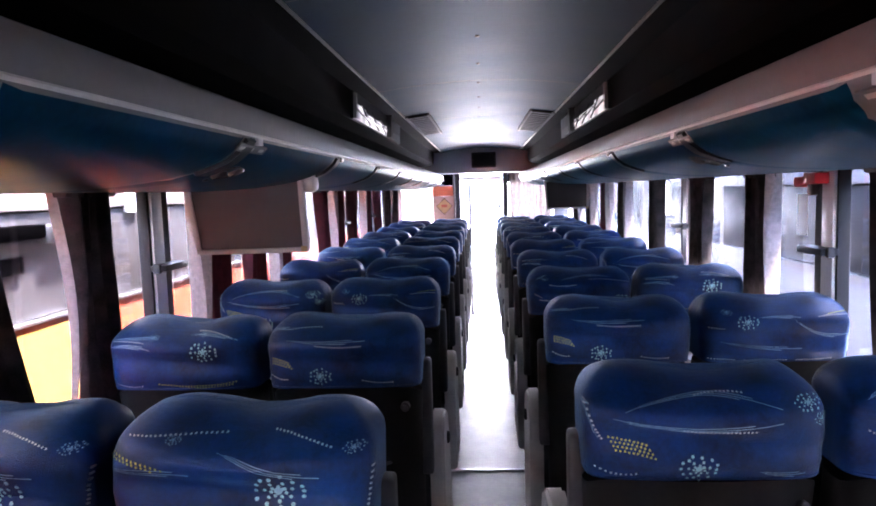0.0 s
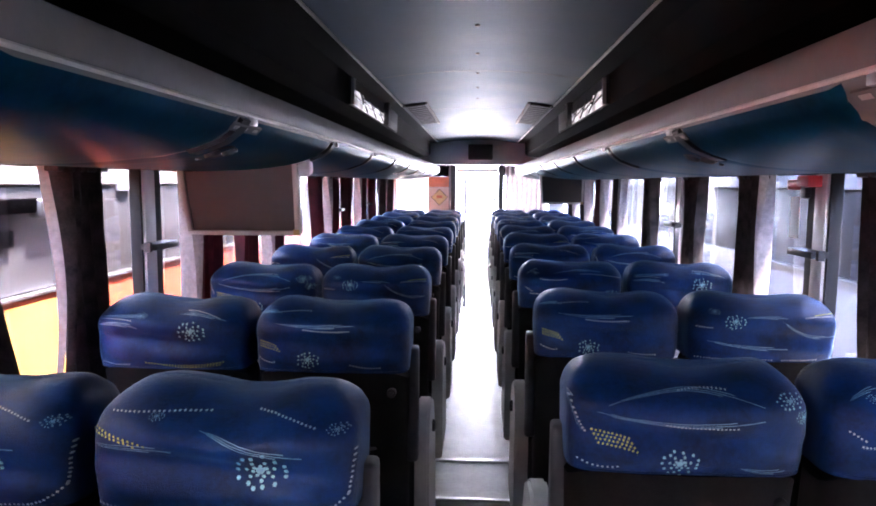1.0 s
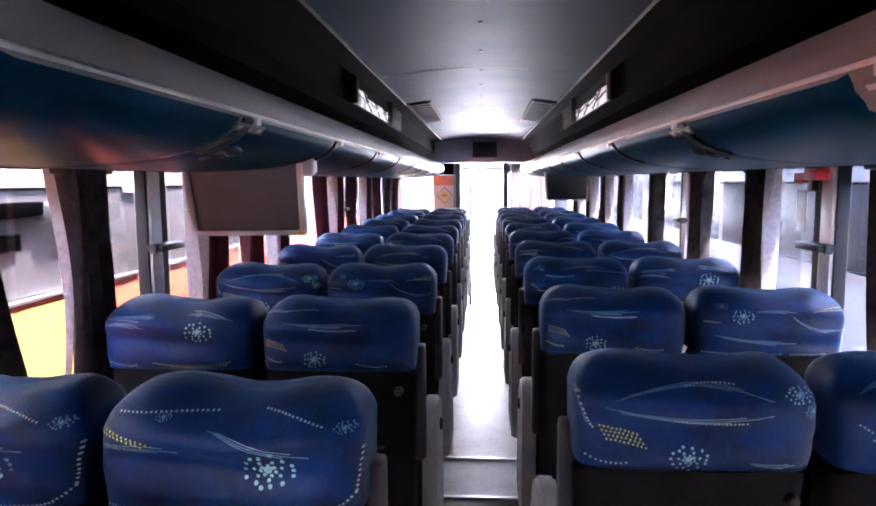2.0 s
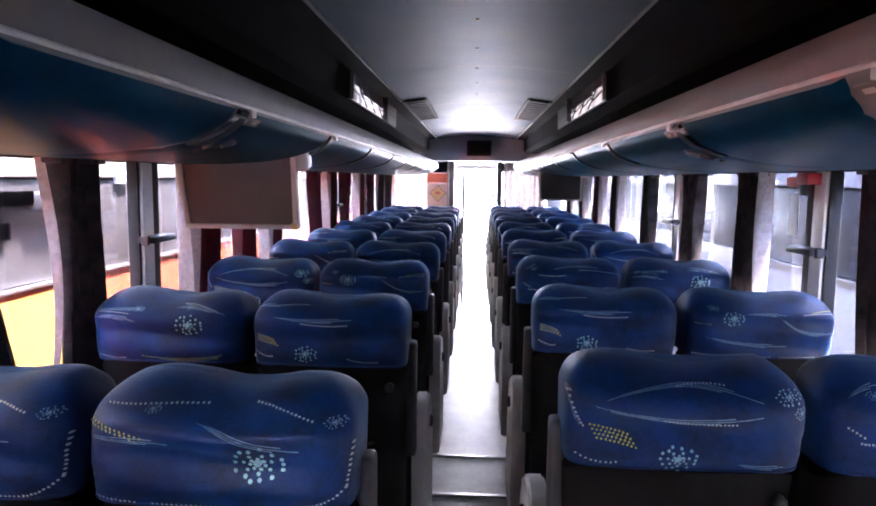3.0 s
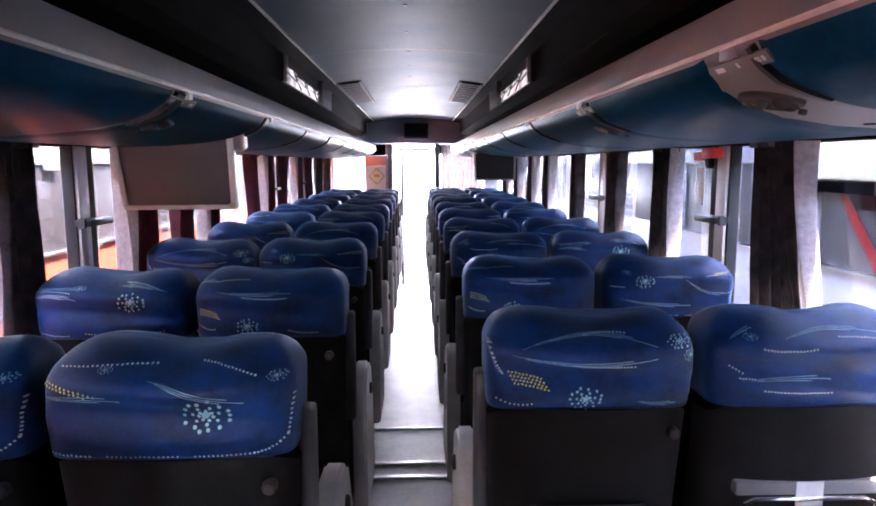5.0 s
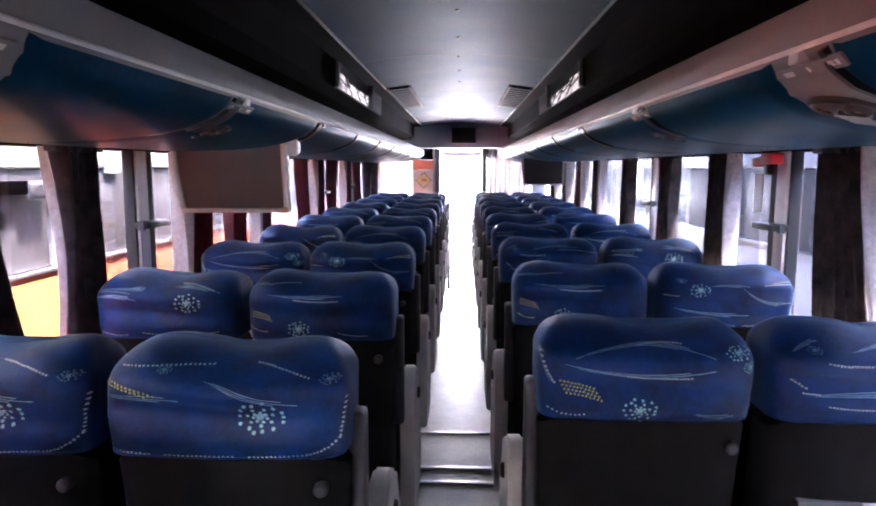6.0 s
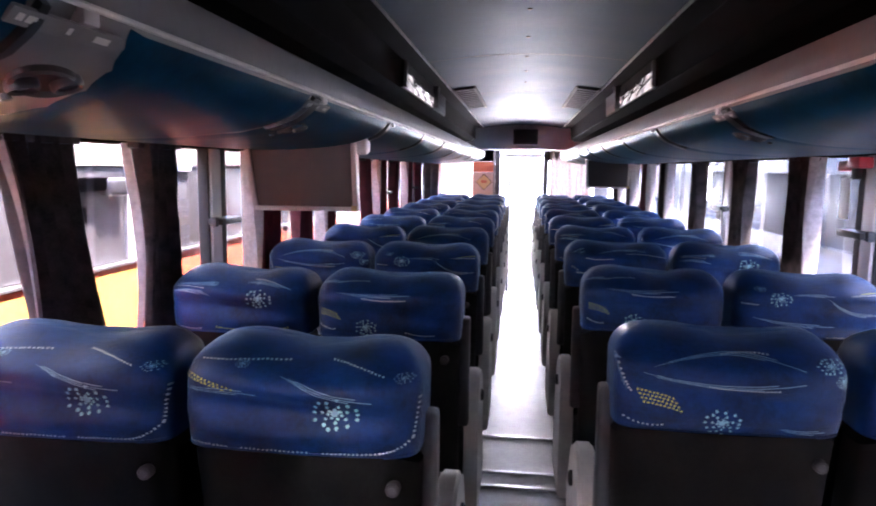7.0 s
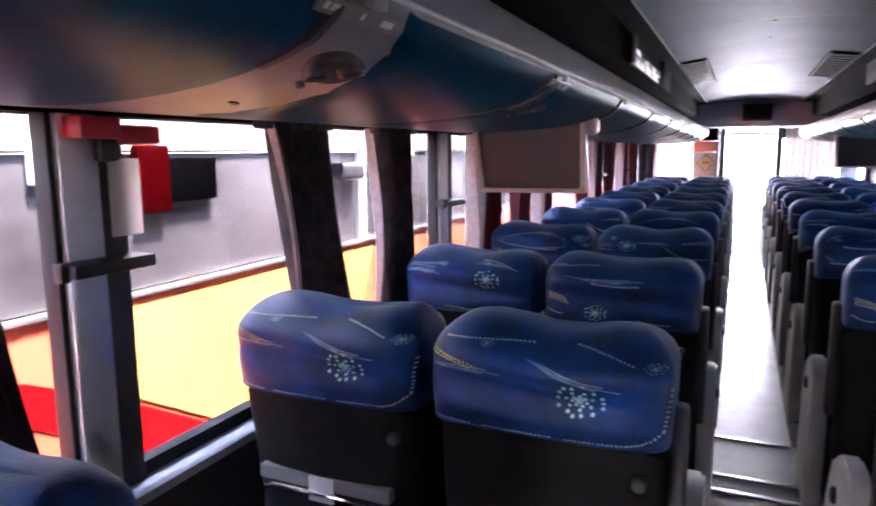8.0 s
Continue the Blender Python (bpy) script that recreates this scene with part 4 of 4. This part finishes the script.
wind = empty("windscreen", label="wide bright coach windscreen", category="windscreen", kind="structure")
part("lower_frame", box(-1.28, 1.28, CAB + 0.3, CAB + 0.36, -0.3, 0.1), M["bus_white"], wind, smooth=False)
part("upper_frame", box(-1.28, 1.28, CAB + 0.3, CAB + 0.36, 2.15, 2.36), M["bus_white"], wind, smooth=False)
back_wall = empty("wall_rear", label="dark rear wall of the coach", category="wall", kind="structure")
part("panel", box(-1.28, 1.28, REAR - 0.06, REAR - 0.002, -0.3, 2.36), M["wall"], back_wall, smooth=False)
# added out of view: pale wall returns light to the seat backs
part("rear_bounce_wall", box(-1.215, 1.215, -1.84, -1.8, -0.05, 2.3), M["pale_plastic"], back_wall, "unseen pale wall added to bounce light onto the seat backs", smooth=False)
# added out of view: two dark walls keep light off the right seats
part("light_block_front", box(0.52, 1.145, 0.24, 0.28, 0.053, 1.59), M["wall"], back_wall, "unseen dark wall added to block light behind the right seats", smooth=False)
part("light_block_side", box(0.52, 0.56, -1.797, 0.237, 0.053, 1.59), M["wall"], back_wall, "unseen dark wall added to block light beside the aisle", smooth=False)
opening = new("windscreen_daylight", bpy.data.lights.new("windscreen_daylight", "AREA"))
opening.data.shape, opening.data.size, opening.data.size_y = "RECTANGLE", 2.4, 2.0
opening.data.energy, opening.data.color = 5.5, (0.9, 0.96, 1.0)
opening.matrix_world = look((0, CAB + 0.28, 1.12), (0, 0, 1.1))

# ---- outside ----
ground = part("ground", box(-300, 300, -300, 300, -1.3, -1.2), M["asphalt"], smooth=False)
tagged(ground, "pale worn concrete of the depot yard", "ground", kind="structure")


def coach(s, x, body, low, top, name_label):
    """A parked coach seen through the windows; its near side stands at x."""
    c = empty("parked_coach", label=name_label, category="coach", group="parked coaches")
    X = lambda a, b: (min(x + s * a, x + s * b), max(x + s * a, x + s * b))
    part("lower_body", box(*X(0, 2.5), -4, 13, -0.85, 0.98, 0.02), low, c)
    part("belt_rail", box(*X(-0.02, 0.1), -4, 13, 0.983, 1.0, 0.004), M["alu"], c)
    part("roof", box(*X(0.0, 2.5), -4, 13, 1.535, 2.4, 0.02, 2), top, c)
    for k in range(9):
        y = -3.9 + 1.85 * k
        w = part("window", box(*X(0.02, 0.05), y + 0.05, y + 1.8, 1.004, 1.53, 0.01), M["bus_glass"], c)
        part("window_frame", box(*X(0.0, 0.03), y + 1.805, y + 1.895, 1.004, 1.53, 0.004), body, c)
    part("core", box(*X(0.12, 2.5), -3.98, 12.98, 0.99, 1.53), M["bus_grey"], c)
    for k, y in enumerate((-2.0, 8.6)):
        wh = part("wheel", lathe([(0.3, 0), (0.46, 0.02), (0.5, 0.08), (0.5, 0.24), (0.46, 0.3)], Matrix.Translation((x - s * 0.004, y, -0.72)) @ Matrix.Rotation(radians(s * 90), 4, "Y"), 24), M["rubber"], c)
    return c, X


lc, LX = coach(-1, -2.2, M["bus_grey"], M["bus_salmon"], M["bus_cream"], "silver and yellow parked coach with red diagonal stripe")
rc, RXX = coach(1, 2.2, M["bus_grey"], M["bus_white"], M["bus_grey"], "silver and white parked coach with red stripe")


def stripe(name, x, pts, material, c):
    bm = bmesh.new()
    a = [bm.verts.new((x, y, z)) for y, z in pts]
    f = bm.faces.new(a)
    r = bmesh.ops.extrude_face_region(bm, geom=[f])
    bmesh.ops.translate(bm, vec=(0.004 if x < 0 else -0.004, 0, 0), verts=[v for v in r["geom"] if isinstance(v, bmesh.types.BMVert)])
    return part(name, bm, material, c, smooth=False)


stripe("red_stripe", -2.199, [(0.6, 1.0), (1.3, 0.785), (1.67, 0.6), (2.25, 0.26), (1.9, 0.26), (1.64, 0.425), (1.3, 0.63), (0.6, 0.86)], M["bus_red"], lc)
stripe("yellow_field", -2.197, [(1.47, 0.95), (3.6, 0.95), (3.3, 0.25), (2.36, 0.25), (2.25, 0.285), (1.67, 0.625), (1.47, 0.73)], M["bus_yellow"], lc)
stripe("yellow_field", -2.197, [(1.66, 0.385), (1.9, 0.26), (1.8, 0.15), (1.66, 0.15)], M["bus_yellow"], lc)
stripe("red_stripe", 2.212, [(3.34, 1.43), (3.28, 1.43), (2.6, 0.7), (2.7, 0.7)], M["bus_red"], rc)
part("vent_panel", box(*LX(-0.02, 0.015), 1.952, 2.22, 1.335, 1.51, 0.01), M["void"], lc, "dark vent opening")
part("red_panel", box(*LX(-0.03, 0.012), 1.79, 1.948, 1.3, 1.56, 0.01), M["dark_red"], lc, "dark red cover")
part("notice", box(*LX(-0.01, 0.015), 1.38, 1.5, 1.43, 1.58, 0.004), M["white"], lc, "white notice")
part("notice", box(*LX(-0.01, 0.015), 4.05, 4.2, 1.5, 1.62, 0.004), M["white"], lc, "white notice")
part("arm", box(*LX(-0.05, 0.01), 2.75, 3.25, 1.4, 1.47, 0.02), M["void"], lc, "black mirror arm")
part("arm_head", box(*LX(-0.07, 0.01), 3.2, 3.42, 1.37, 1.47, 0.03, 3), M["bus_glass"], lc)
part("vent_panel", box(*LX(-0.01, 0.015), 2.9, 3.08, 1.24, 1.32, 0.005), M["void"], lc, "dark vent opening")
part("lit_hatch", box(*RXX(-0.02, 0.015), 2.45, 3.55, 1.445, 1.7, 0.015, 4), M["hatch"], rc, "cream hatch panel")
part("hatch_rail", box(*RXX(-0.04, 0.012), 2.4, 3.5, 1.385, 1.44, 0.01), M["void"], rc, "black hatch rail")
part("vent_panel", box(*RXX(-0.01, 0.015), 2.9, 3.1, 1.31, 1.38, 0.006), M["dark_red"], rc, "dark red vent")
yard = empty("depot_building", label="pale plastered depot building across the yard", category="building")
part("wall", box(-16, 16, 26, 34, -1.2, 7, 0.05), M["plaster"], yard)
part("roof", box(-16.4, 16.4, 25.6, 34.4, 7.003, 7.3, 0.05), M["bus_grey"], yard)
for k in range(6):
    part("window", box(-13 + 5 * k, -11 + 5 * k, 25.95, 26.02, 1, 3, 0.02), M["bus_glass"], yard)
